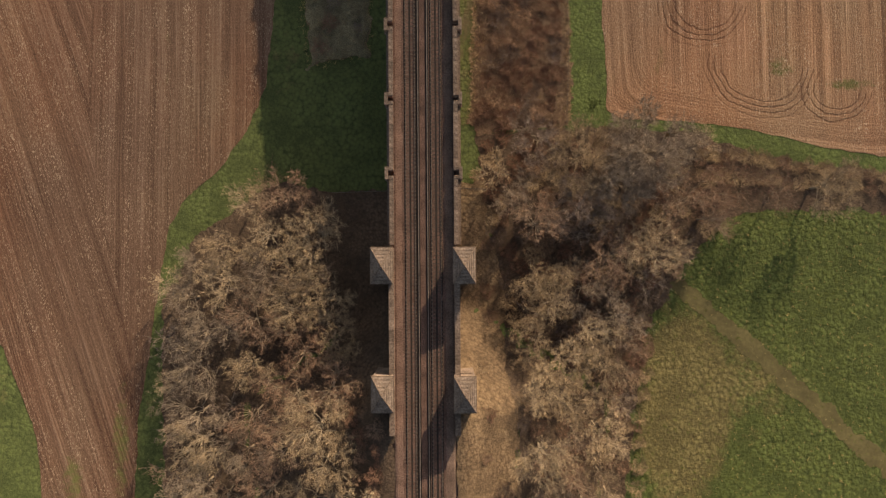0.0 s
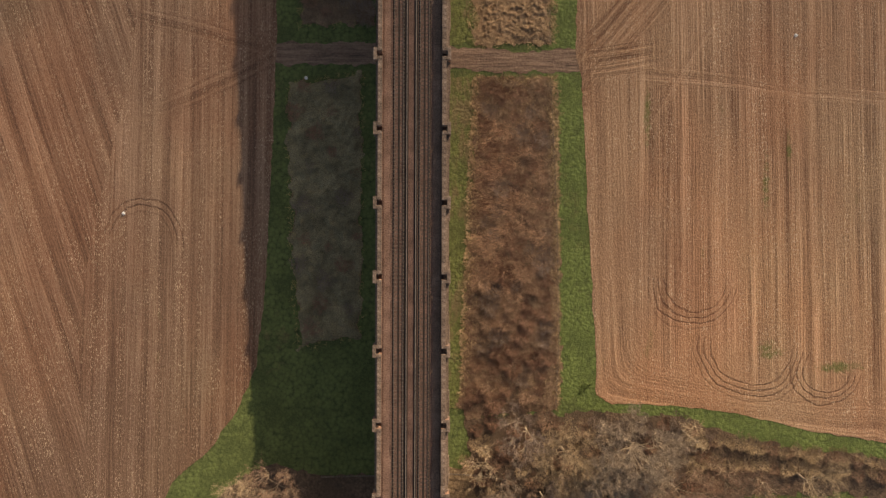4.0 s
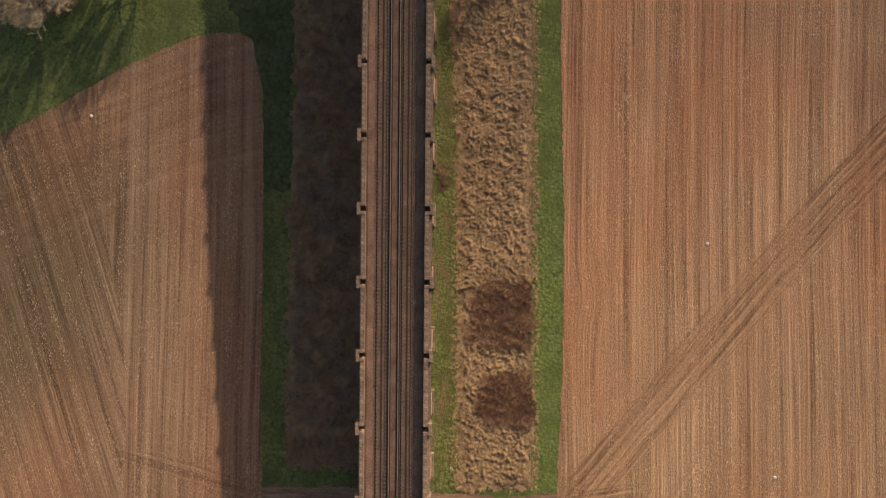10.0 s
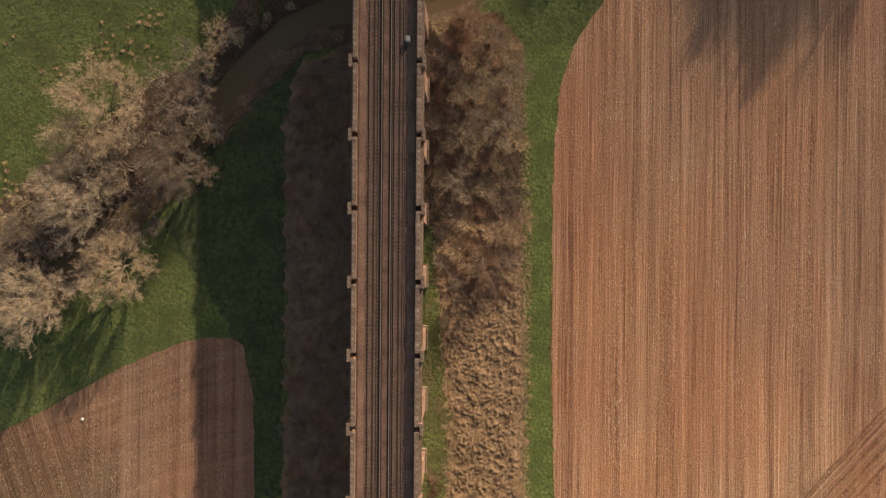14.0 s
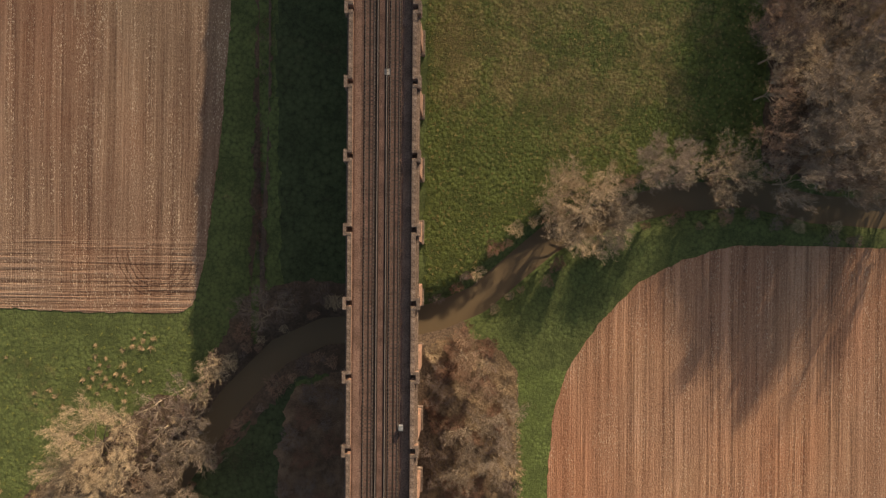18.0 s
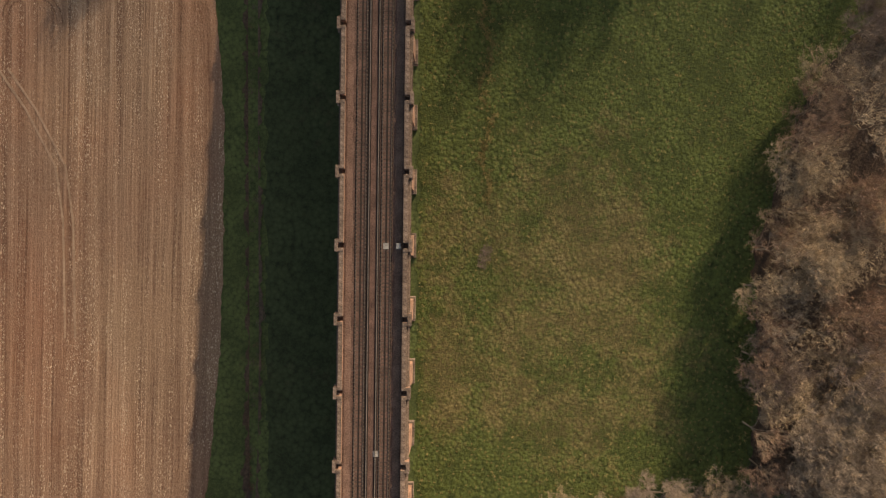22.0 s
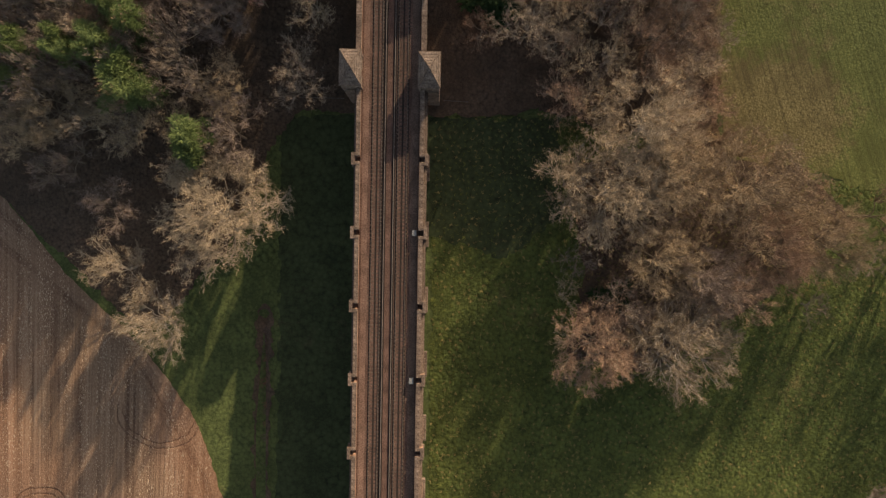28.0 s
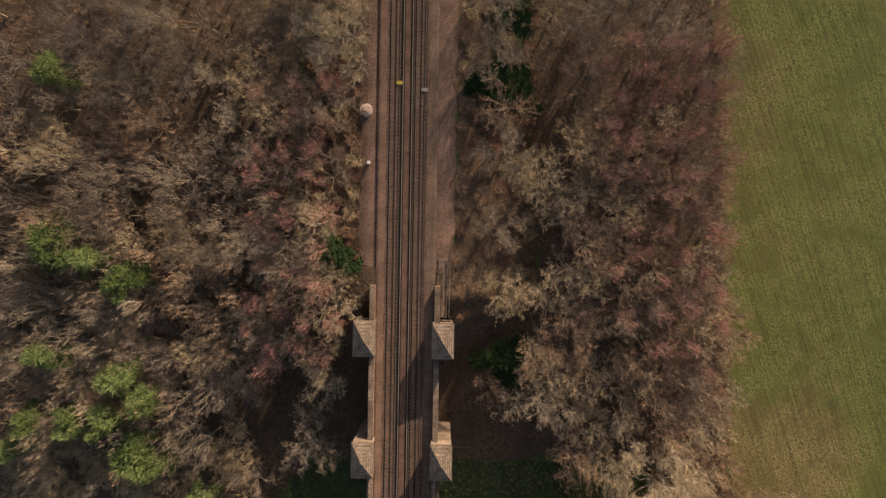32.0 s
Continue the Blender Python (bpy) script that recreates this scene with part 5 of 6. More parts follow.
def scatter(poly, spacing, seed, margin=1.0, box=None):
    """Even but irregular places inside a polygon."""
    r = random.Random(seed)
    xs, ys = [p[0] for p in poly], [p[1] for p in poly]
    x0, x1, y0, y1 = min(xs), max(xs), min(ys), max(ys)
    if box:
        x0, x1, y0, y1 = max(x0, box[0]), min(x1, box[1]), max(y0, box[2]), min(y1, box[3])
    out, cells = [], {}
    tries = int((x1 - x0) * (y1 - y0) / spacing ** 2 * 12)
    cand = [(r.uniform(x0, x1), r.uniform(y0, y1)) for _ in range(tries)]
    ok = inside_distance(poly, np.array([c[0] for c in cand]), np.array([c[1] for c in cand])) > margin
    for (x, y), good in zip(cand, ok):
        if not good:
            continue
        i, j = int(x // spacing), int(y // spacing)
        if any((x - a) ** 2 + (y - b_) ** 2 < spacing ** 2 for di in (-1, 0, 1) for dj in (-1, 0, 1) for a, b_ in cells.get((i + di, j + dj), ())):
            continue
        cells.setdefault((i, j), []).append((x, y))
        out.append((x, y))
    return out


EAST_WOOD = (
    ("grey", 39.8, 18.2, 9.6), ("tan", 72.0, 11.4, 5.9), ("tan", 27.3, 16.4, 7.0), ("dark", 20.6, 20.1, 5.4), ("grey", 34.2, 12.0, 6.8), ("red", 18.9, 4.7, 5.4),
    ("dark", 27.3, 7.1, 5.6), ("red", 31.7, -0.8, 5.4), ("tan", 40.5, -0.8, 5.9), ("red", 47.8, 9.5, 5.6), ("red", 56.7, 13.0, 4.1), ("red", 64.3, 10.5, 3.8),
    ("tan", 20.3, -4.6, 5.4), ("tan", 22.2, -9.5, 5.9), ("grey", 28.1, -6.6, 5.4), ("tan", 28.9, -14.4, 5.6), ("tan", 19.2, -16.3, 4.5), ("tan", 24.0, -19.2, 5.6),
    ("grey", 33.5, -11.6, 5.2), ("tan", 18.6, -23.1, 4.5), ("tan", 23.9, -26.0, 5.4), ("tan", 31.8, -21.3, 5.4), ("tan", 19.4, -33.5, 5.6), ("tan", 29.7, -30.9, 5.1),
    ("red", 23.7, -37.4, 5.6), ("tan", 30.5, -39.5, 4.7), ("red", 36.1, -16.6, 3.4), ("grey", 16.2, 9.7, 4.2), ("red", 50.4, 5.6, 4.3),
)
for k, x, y, R in EAST_WOOD:
    tree(k, x, y, R)
WEST_WOOD = (
    ("red", -25.0, 10.0, 4.7), ("tan", -32.1, 8.6, 3.8), ("tan", -19.5, 5.0, 4.7), ("tan", -27.9, 3.1, 5.4), ("tan", -35.4, 1.6, 4.7), ("grey", -40.9, -2.3, 4.5),
    ("tan", -20.5, -1.9, 5.2), ("grey", -28.3, -4.8, 5.4), ("tan", -35.3, -5.3, 5.0), ("grey", -42.3, -8.2, 5.0), ("tan", -17.1, -8.3, 4.5), ("tan", -23.9, -10.2, 5.4),
    ("red", -30.8, -12.1, 5.0), ("grey", -38.2, -14.1, 5.2), ("tan", -16.1, -15.2, 4.7), ("red", -21.9, -17.5, 5.2), ("grey", -41.6, -19.9, 5.0), ("tan", -30.8, -19.5, 4.5),
    ("red", -16.1, -22.9, 4.5), ("red", -22.8, -24.7, 5.4), ("grey", -39.8, -28.0, 5.9), ("tan", -39.3, -33.3, 5.6), ("red", -29.7, -27.7, 4.7), ("tan", -17.9, -29.0, 5.9),
    ("grey", -31.6, -35.3, 5.0), ("red", -23.7, -33.4, 5.4), ("tan", -16.5, -34.4, 5.2), ("grey", -39.3, -41.0, 5.2), ("red", -26.6, -41.0, 5.4), ("tan", -18.9, -41.0, 5.0),
)
for k, x, y, R in WEST_WOOD:
    tree(k, x, y, R)
RIVER_WEST = (
    ("tan", -55.3, 225.6, 9.9), ("grey", -38.2, 226.2, 6.2), ("grey", -41.7, 215.1, 7.7), ("pale", -61.5, 209.1, 8.8), ("tan", -53.6, 195.8, 7.7), ("pale", -70.7, 188.7, 9.2),
    ("tan", -34.4, 240.7, 3.4), ("dark", -23.9, 250.5, 5.6), ("grey", -52.5, 214.6, 5.6), ("tan", -62.4, 218.9, 5.6), ("tan", -37.0, 236.1, 2.9), ("grey", -73.1, 200.4, 6.8),
)
for k, x, y, R in RIVER_WEST:
    tree(k, x, y, R)
RIVER_EAST = (
    ("tan", 37.8, 270.8, 9.9), ("tan", 31.9, 274.6, 5.1), ("grey", 52.3, 280.5, 7.0), ("tan", 63.2, 279.1, 6.5), ("grey", 76.0, 277.2, 5.4), ("grey", 83.8, 290.6, 12.4),
    ("dark", 73.7, 303.0, 7.0), ("grey", 90.5, 276.2, 6.8), ("dark", 89.6, 304.3, 7.9), ("red", 18.0, 239.8, 4.7), ("red", 13.7, 244.0, 3.8), ("grey", 14.8, 228.5, 5.1),
    ("grey", 21.3, 231.2, 4.5), ("grey", 20.3, 222.6, 4.1), ("tan", 18.0, 241.9, 2.3), ("grey", 13.8, 221.5, 4.1), ("red", 21.5, 205.5, 4.5), ("red", 17.2, 197.9, 4.7),
    ("grey", 11.8, 212.8, 3.6),
)
for k, x, y, R in RIVER_EAST:
    tree(k, x, y, R, 20.0 if x > 75 else None)
MEADOW_EDGE = (
    ("tan", 86.2, 299.4, 12.4), ("tan", 81.9, 326.4, 8.1), ("tan", 77.3, 343.8, 6.5), ("red", 79.7, 353.6, 5.6), ("grey", 73.6, 312.8, 5.9), ("red", 89.2, 314.1, 7.9),
    ("tan", 89.9, 334.8, 6.8), ("dark", 76.3, 303.4, 5.6), ("red", 80.7, 354.0, 5.6), ("tan", 79.5, 343.7, 6.2), ("pale", 78.9, 325.1, 8.1), ("red", 90.1, 335.6, 7.9),
    ("grey", 89.8, 359.3, 6.2), ("tan", 87.9, 302.6, 7.9), ("dark", 89.5, 368.6, 6.8), ("tan", 82.7, 359.2, 6.2), ("grey", 91.0, 373.8, 5.6),
)
for k, x, y, R in MEADOW_EDGE:
    tree(k, x, y, R)
MEADOW_CLUMP = (
    ("pale", 38.5, 432.5, 11.8), ("pale", 31.1, 433.8, 6.2), ("tan", 62.8, 434.0, 10.7), ("tan", 48.6, 435.5, 7.3), ("tan", 47.1, 420.0, 7.0), ("red", 35.6, 404.7, 8.8),
    ("pale", 51.5, 405.9, 10.7), ("tan", 76.8, 424.1, 7.7), ("red", 66.8, 421.9, 7.7), ("red", 60.6, 412.6, 5.6), ("dark", 55.7, 417.3, 6.8), ("dark", 40.7, 412.2, 5.1),
    ("pale", 44.0, 444.0, 10.1), ("red", 86.1, 429.0, 5.1),
)
for k, x, y, R in MEADOW_CLUMP:
    tree(k, x, y, R, 19.0)
SOUTH_WEST = (
    ("pale", -30.4, 428.0, 11.8), ("pale", -36.9, 434.0, 4.2), ("pale", -48.3, 417.5, 6.4), ("pale", -42.2, 408.0, 7.2), ("dark", -50.6, 428.3, 5.1), ("dark", -62.6, 434.4, 3.2),
    ("pale", -23.4, 429.6, 5.1), ("tan", -60.3, 445.0, 7.6), ("tan", -67.0, 438.5, 5.6), ("dark", -57.5, 436.5, 4.2), ("tan", -47.0, 443.4, 5.6), ("tan", -41.2, 444.5, 5.1), ("grey", -16.2, 451.4, 5.6),
    ("tan", -52.3, 447.4, 4.3),
)
for k, x, y, R in SOUTH_WEST:
    tree(k, x, y, R)
EVERGREENS = (
    (-43.2, 459.8, 3.1), (-62.4, 456.1, 2.6), (-49.6, 456.2, 3.3), (-55.7, 456.6, 2.4), (-45.3, 451.0, 4.3), (-34.3, 440.6, 3.9), (-41.4, 447.7, 2.9),
    (-57.2, 484.8, 5.6), (-51.9, 482.5, 3.1), (-46.1, 478.8, 4.3), (-59.7, 466.6, 3.7), (-47.1, 462.5, 4.3), (-43.1, 458.2, 3.3), (-55.6, 454.0, 2.7),
    (-45.4, 448.3, 4.9), (-62.6, 454.3, 2.9), (-34.2, 438.7, 3.7), (-57.4, 513.0, 3.3), (-66.2, 450.3, 2.7), (-50.7, 453.6, 2.2),
)
for x, y, R in EVERGREENS:
    place(GREEN_KINDS, "green", x, y, R * 0.78, 2.4, 2.2)
for x, y, R in ((40.6, 413.4, 3.1), (18.0, 512.2, 3.6), (13.7, 513.1, 3.1), (17.6, 465.7, 4.1), (-11.3, 483.3, 3.1), (17.7, 525.6, 3.1)):
    place(GREEN_KINDS, "holly", x, y, R, 2.6, 0.9)


def clear_of(pts, x, y, d):
    return all((x - p[1]) ** 2 + (y - p[2]) ** 2 > d * d for p in pts)


EDGE_ROW = (("red", 72.6, 286.0, 4.6), ("red", 70.9, 293.5, 4.4), ("tan", 71.6, 300.5, 5.2), ("red", 70.3, 307.5, 4.6), ("red", 71.2, 314.0, 4.8), ("tan", 70.4, 320.5, 5.4), ("red", 72.4, 327.5, 4.6), ("tan", 74.5, 334.5, 5.0), ("tan", 76.5, 341.0, 5.2), ("red", 77.5, 349.0, 4.8))
for k, x, y, R in EDGE_ROW:
    tree(k, x, y, R, 15.0)
for x, y, R in ((88, 279, 6.2), (95.5, 281, 6.0), (80.5, 283, 5.6), (101, 277, 6.4), (91.2, 290, 6.5)):
    tree("grey", x, y, R, 19.5)

# the woods at both ends: single trees near the line, the depth of the wood joined
deep = []
for x, y in scatter(WOOD_L0, 6.0, 1, 2.0, (-60, -8, -52, -44)):
    deep.append((place_rnd.choice(("tan", "tan", "grey", "red")), x, y, place_rnd.uniform(3.6, 5.2) / 4.8, 0.9))
for x, y in scatter(WOOD_R0, 6.0, 2, 2.0, (8, 60, -52, -44)):
    deep.append((place_rnd.choice(("tan", "tan", "grey", "red")), x, y, place_rnd.uniform(3.6, 5.0) / 4.8, 0.9))
for x, y in scatter(WOOD_L32, 6.4, 3, 2.0, (-80, 0, 395, 540)):
    if clear_of(SOUTH_WEST, x, y, 6.5) and math.hypot(x + 22, y - 455) > 8 and not (x < -38 and y < 439):
        kind = place_rnd.choice(("grey", "grey", "dark", "dark", "tan", "red") if x < -35 else ("red", "grey", "dark", "pale", "tan", "grey"))
        R, H = place_rnd.uniform(4.0, 6.4) if place_rnd.random() < 0.78 else place_rnd.uniform(6.8, 8.4), place_rnd.uniform(14, 18)
        if x > -62 and 425 < y < 528:
            tree(kind, x, y, R, H)
        else:
            deep.append((kind, x, y, R / 4.8, H / 10))
for x, y in scatter(WOOD_R32, 5.3, 4, 1.5, (14, 80, 380, 540)):
    if clear_of(MEADOW_CLUMP, x, y, 5.5) and not (19 < x < 22.5 and y > 474) and not (x < 20.5 and y < 472):
        kind = place_rnd.choice(("grey", "tan", "red", "tan", "grey") if x < 36 else ("red", "red", "grey", "tan"))
        R, H = place_rnd.uniform(3.8, 5.6), place_rnd.uniform(13, 16.5) if x < 46 else place_rnd.uniform(10, 13)
        if y < 528:
            tree(kind, x, y, R, H)
        else:
            deep.append((kind, x, y, R / 4.8, H / 10))
for x, y in scatter(WOOD_R20, 7.5, 5, 3.0, (80, 108, 278, 402)):
    if clear_of(MEADOW_EDGE, x, y, 6.0):
        deep.append((place_rnd.choice(("tan", "red", "grey", "dark", "tan")), x, y, place_rnd.uniform(4.8, 6.8) / 4.8, 1.1))
for x, y in scatter(WOOD_R0, 6.0, 6, 2.6, (9, 60, -44, 21)):
    if clear_of(EAST_WOOD, x, y, 3.6):
        deep.append((place_rnd.choice(("red", "dark", "tan")), x, y, place_rnd.uniform(3.0, 4.2) / 4.8, 0.62))
for x, y in scatter(WOOD_L0, 6.0, 7, 1.0, (-60, -10, -44, 12)):
    if clear_of(WEST_WOOD, x, y, 3.4):
        deep.append((place_rnd.choice(("red", "dark", "tan")), x, y, place_rnd.uniform(3.0, 4.0) / 4.8, 0.62))
for x, y in scatter([(30.5, 398), (51, 397), (90, 418), (77.4, 441), (28.4, 437)], 5.5, 9, 1.0):
    deep.append((place_rnd.choice(("red", "dark", "tan")), x, y, place_rnd.uniform(3.0, 4.0) / 4.8, 0.5))
# unseen trees beyond the view, added for the shadows streaking the meadow
for x, y in ((104, 408), (112, 402), (119, 412), (108, 416), (124, 404), (116, 424), (122, 434), (96, 424), (103.3, 421), (110.3, 428), (99, 433), (107.1, 436), (115.6, 421), (114.1, 440)):
    deep.append((place_rnd.choice(("grey", "tan")), x, y, 6.2 / 4.8, 1.75))
for x, y in scatter([(-84, 183), (-66, 188), (-46, 208), (-35, 226), (-41, 238), (-58, 226), (-84, 204)], 4.6, 10, 1.0):
    deep.append((place_rnd.choice(("grey", "dark", "tan", "dark")), x, y, place_rnd.uniform(3.2, 4.6) / 4.8, 0.8))
for x, y in scatter([(40, 272), (74, 279), (90, 276), (90, 284), (74, 284), (42, 278)], 5.0, 11, 0.6):
    deep.append((place_rnd.choice(("grey", "dark", "tan")), x, y, place_rnd.uniform(3.2, 4.6) / 4.8, 0.85))
tree("red", 15.5, 461.0, 3.4, 7.0)
for x, y in scatter([(26, 449), (52, 444), (56, 470), (52, 500), (25, 500), (25, 466)], 4.6, 12, 0.5):
    deep.append((place_rnd.choice(("red", "dark", "tan", "grey")), x, y, place_rnd.uniform(3.2, 4.4) / 4.8, place_rnd.uniform(0.9, 1.25)))
for x, y in scatter([(-80, 448), (-62, 440), (-46, 441), (-34, 450), (-30, 464), (-18, 468), (-18, 500), (-80, 500)], 5.0, 13, 0.5):
    deep.append((place_rnd.choice(("red", "dark", "dark", "grey")), x, y, place_rnd.uniform(3.2, 4.4) / 4.8, place_rnd.uniform(0.9, 1.3) if y < 447 else place_rnd.uniform(1.4, 1.9)))
for x, y in scatter([(79, 276), (104, 274), (104.5, 296), (81.3, 294)], 4.4, 14, 0.3):
    deep.append((place_rnd.choice(("grey", "dark")), x, y, place_rnd.uniform(3.6, 4.6) / 4.8, place_rnd.uniform(1.4, 1.8)))
joined("bare_wood", DEEP_KINDS, [(k, x, y, r_, t_ + (0.25 if not 110 < y < 290 else 0.0)) for k, x, y, r_, t_ in deep], "depth of a bare winter wood", "wood")

# scrub beside the viaduct and along its edges
for x, y in scatter(SCRUB_R1, 2.5, 41, 1.9):
    bush(place_rnd.choice(("bramble", "dark", "red", "bramble")) if y < 80 else "bramble", x, y, place_rnd.uniform(1.3, 2.5), 1.0 if y < 50 else 0.65)
for x, y in scatter([(13.2, 121), (25.1, 120), (25, 133), (15, 132)], 1.25, 42, 0.4) + scatter([(14.5, 106), (24.9, 105), (24.9, 115), (16, 114)], 1.25, 43, 0.4):
    bush("bramble", x, y, place_rnd.uniform(1.4, 2.3), 1.0)
for x, y in scatter([(12.5, 188), (24.6, 189), (24.6, 204), (13, 204)], 1.9, 47, 0.6):
    bush(place_rnd.choice(("bramble", "bramble", "red")), x, y, place_rnd.uniform(1.3, 2.2), 0.8)
for x, y, R in ((7.8, 154.5, 1.5), (8.4, 152.4, 1.2), (7.4, 151.2, 1.0), (19.5, 141.0, 1.3), (22.0, 166.0, 1.4), (15.6, 178.0, 1.2), (20.4, 98.5, 1.0)):
    bush("bramble", x, y, R, 0.7)
for x, y in scatter(SCRUB_R2, 2.9, 44, 0.8, (8, 26, 192, 246)):
    bush(place_rnd.choice(("dark", "tan", "dark", "bramble")), x, y, place_rnd.uniform(1.4, 2.8))
# dark-twigged kinds only, their colour deepening the viaduct's shade
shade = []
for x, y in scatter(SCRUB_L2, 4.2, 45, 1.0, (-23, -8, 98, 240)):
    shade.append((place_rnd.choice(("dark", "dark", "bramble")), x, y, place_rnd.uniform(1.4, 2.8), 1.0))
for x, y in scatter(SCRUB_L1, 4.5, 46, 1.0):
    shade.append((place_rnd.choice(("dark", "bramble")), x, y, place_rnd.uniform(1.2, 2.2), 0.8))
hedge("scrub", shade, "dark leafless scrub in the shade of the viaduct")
for kind, x, y, R in (("red", -22.5, 236.5, 2.8), ("dark", -17.0, 240.5, 2.2), ("dark", -13.5, 254.5, 2.4), ("red", -29.0, 247.0, 2.2), ("dark", -19.5, 254.0, 2.6), ("bramble", 10.5, 240.0, 2.4), ("tan", 8.4, 243.0, 1.8), ("red", 14.0, 246.0, 2.2), ("bramble", 8.0, 233.0, 2.0), ("dark", 7.6, 224.0, 1.9)):
    bush(kind, x, y, R)
# river banks
bank = random.Random(8)
picks = []
for (ax, ay), (bx, by) in zip(RIVER[:-1], RIVER[1:]):
    n = int(math.hypot(bx - ax, by - ay) / 1.5)
    for k in range(n):
        s, side = (k + bank.random()) / n, bank.choice((-1, 1))
        nx, ny = -(by - ay), bx - ax
        off = side * bank.uniform(3.4, 6.2) / math.hypot(nx, ny)
        x, y = ax + (bx - ax) * s + nx * off, ay + (by - ay) * s + ny * off
        if 8 < abs(x) < 95:
            picks.append((bank.choice(("red", "bramble", "dark", "tan")), x, y, bank.uniform(0.9, 1.9), 0.8))
hedge("bank_scrub", picks, "bare scrub and brambles along the river banks")
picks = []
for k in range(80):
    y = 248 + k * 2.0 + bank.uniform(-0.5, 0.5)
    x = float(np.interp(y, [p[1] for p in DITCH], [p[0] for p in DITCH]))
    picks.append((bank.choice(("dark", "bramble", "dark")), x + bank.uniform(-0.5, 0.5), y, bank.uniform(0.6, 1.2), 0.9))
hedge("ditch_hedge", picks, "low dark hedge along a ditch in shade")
picks = []
for poly, seed in (([(-16.2, 479), (-7.8, 479), (-7.6, 560), (-16.1, 560)], 51), ([(8.4, 474), (22.2, 474), (22.1, 560), (8.4, 560)], 52), ([(8.6, -60), (14.2, -60), (12.2, 14), (8.6, 14)], 53), ([(-12.3, -60), (-7.5, -60), (-7.5, -28), (-12.3, -28)], 54)):
    for x, y in scatter(poly, 2.5 if seed != 53 else 4.6, seed, 0.2):
        picks.append((place_rnd.choice(("red", "red", "bramble", "tan")), x, y, place_rnd.uniform(1.2, 2.2), 1.0))
hedge("embankment_scrub", picks, "reddish leafless scrub on the railway embankment")
# hedges at the edge of the wood and between pastures
picks = []
for ax, ay, bx, by, sp in ((50.5, 18.0, 95, 12.5, 1.6), (50.5, 14.0, 95, 10.5, 2.0), (37.5, -44, 40.5, -13, 2.2), (58.8, 442, 56.8, 475, 2.2), (56.8, 475, 52.6, 570, 2.4)):
    n = int(math.hypot(bx - ax, by - ay) / sp)
    for k in range(n):
        s = (k + bank.random() * 0.8) / n
        picks.append((bank.choice(("tan", "red", "tan")), ax + (bx - ax) * s + bank.uniform(-0.6, 0.6), ay + (by - ay) * s + bank.uniform(-0.6, 0.6), bank.uniform(1.1, 1.9), 1.0))
for x, y in scatter(WOOD_R0, 2.9, 12, 0.6, (8, 56, -40, 22)):
    picks.append((bank.choice(("red", "tan", "bramble", "dark")), x, y, bank.uniform(1.3, 2.2), 1.0))
hedge("field_hedge", picks, "tan leafless hedge at the edge of a field")

# young fuzzy pinkish trees standing between the taller ones
for x, y in scatter([(34.3, 470), (54.7, 462), (52.2, 520), (30.1, 520)], 4.4, 71, 0.5) + scatter([(-26.5, 462), (-11.2, 466), (-11.1, 512), (-24.2, 512)], 3.9, 72, 0.5):
    tree("pink", x, y, place_rnd.uniform(1.6, 2.7), place_rnd.uniform(16.0, 19.0))


# ---- rough grass, brambles and tufts ----
def tussocks(name, places, mat, label, size=0.9, blades=14, w=0.05, seed=1, lean=(0.0, 0.0), cat="rough grass"):
    r = random.Random(seed)
    v, f = [], []
    zs = terrain(np.array([p[0] for p in places]), np.array([p[1] for p in places]))
    for (x, y), z in zip(places, zs):
        s = size * r.uniform(0.55, 1.35)
        la, lb = lean[0] + r.gauss(0, 0.35), lean[1] + r.gauss(0, 0.35)
        for _ in range(blades):
            a, e = r.uniform(0, 6.28), r.uniform(0.15, 1.0)
            p = (x + r.gauss(0, 0.22) * s, y + r.gauss(0, 0.22) * s, z + 0.05)
            q = (p[0] + (math.cos(a) * math.cos(e) + la) * s * 0.7, p[1] + (math.sin(a) * math.cos(e) + lb) * s * 0.7, z + 0.1 + math.sin(e) * s * 0.75)
            blade_fan(v, f, p, q, w)
    return tagged(new(name, mesh_of(name, v, f, mat)), label, cat, kind="stuff")


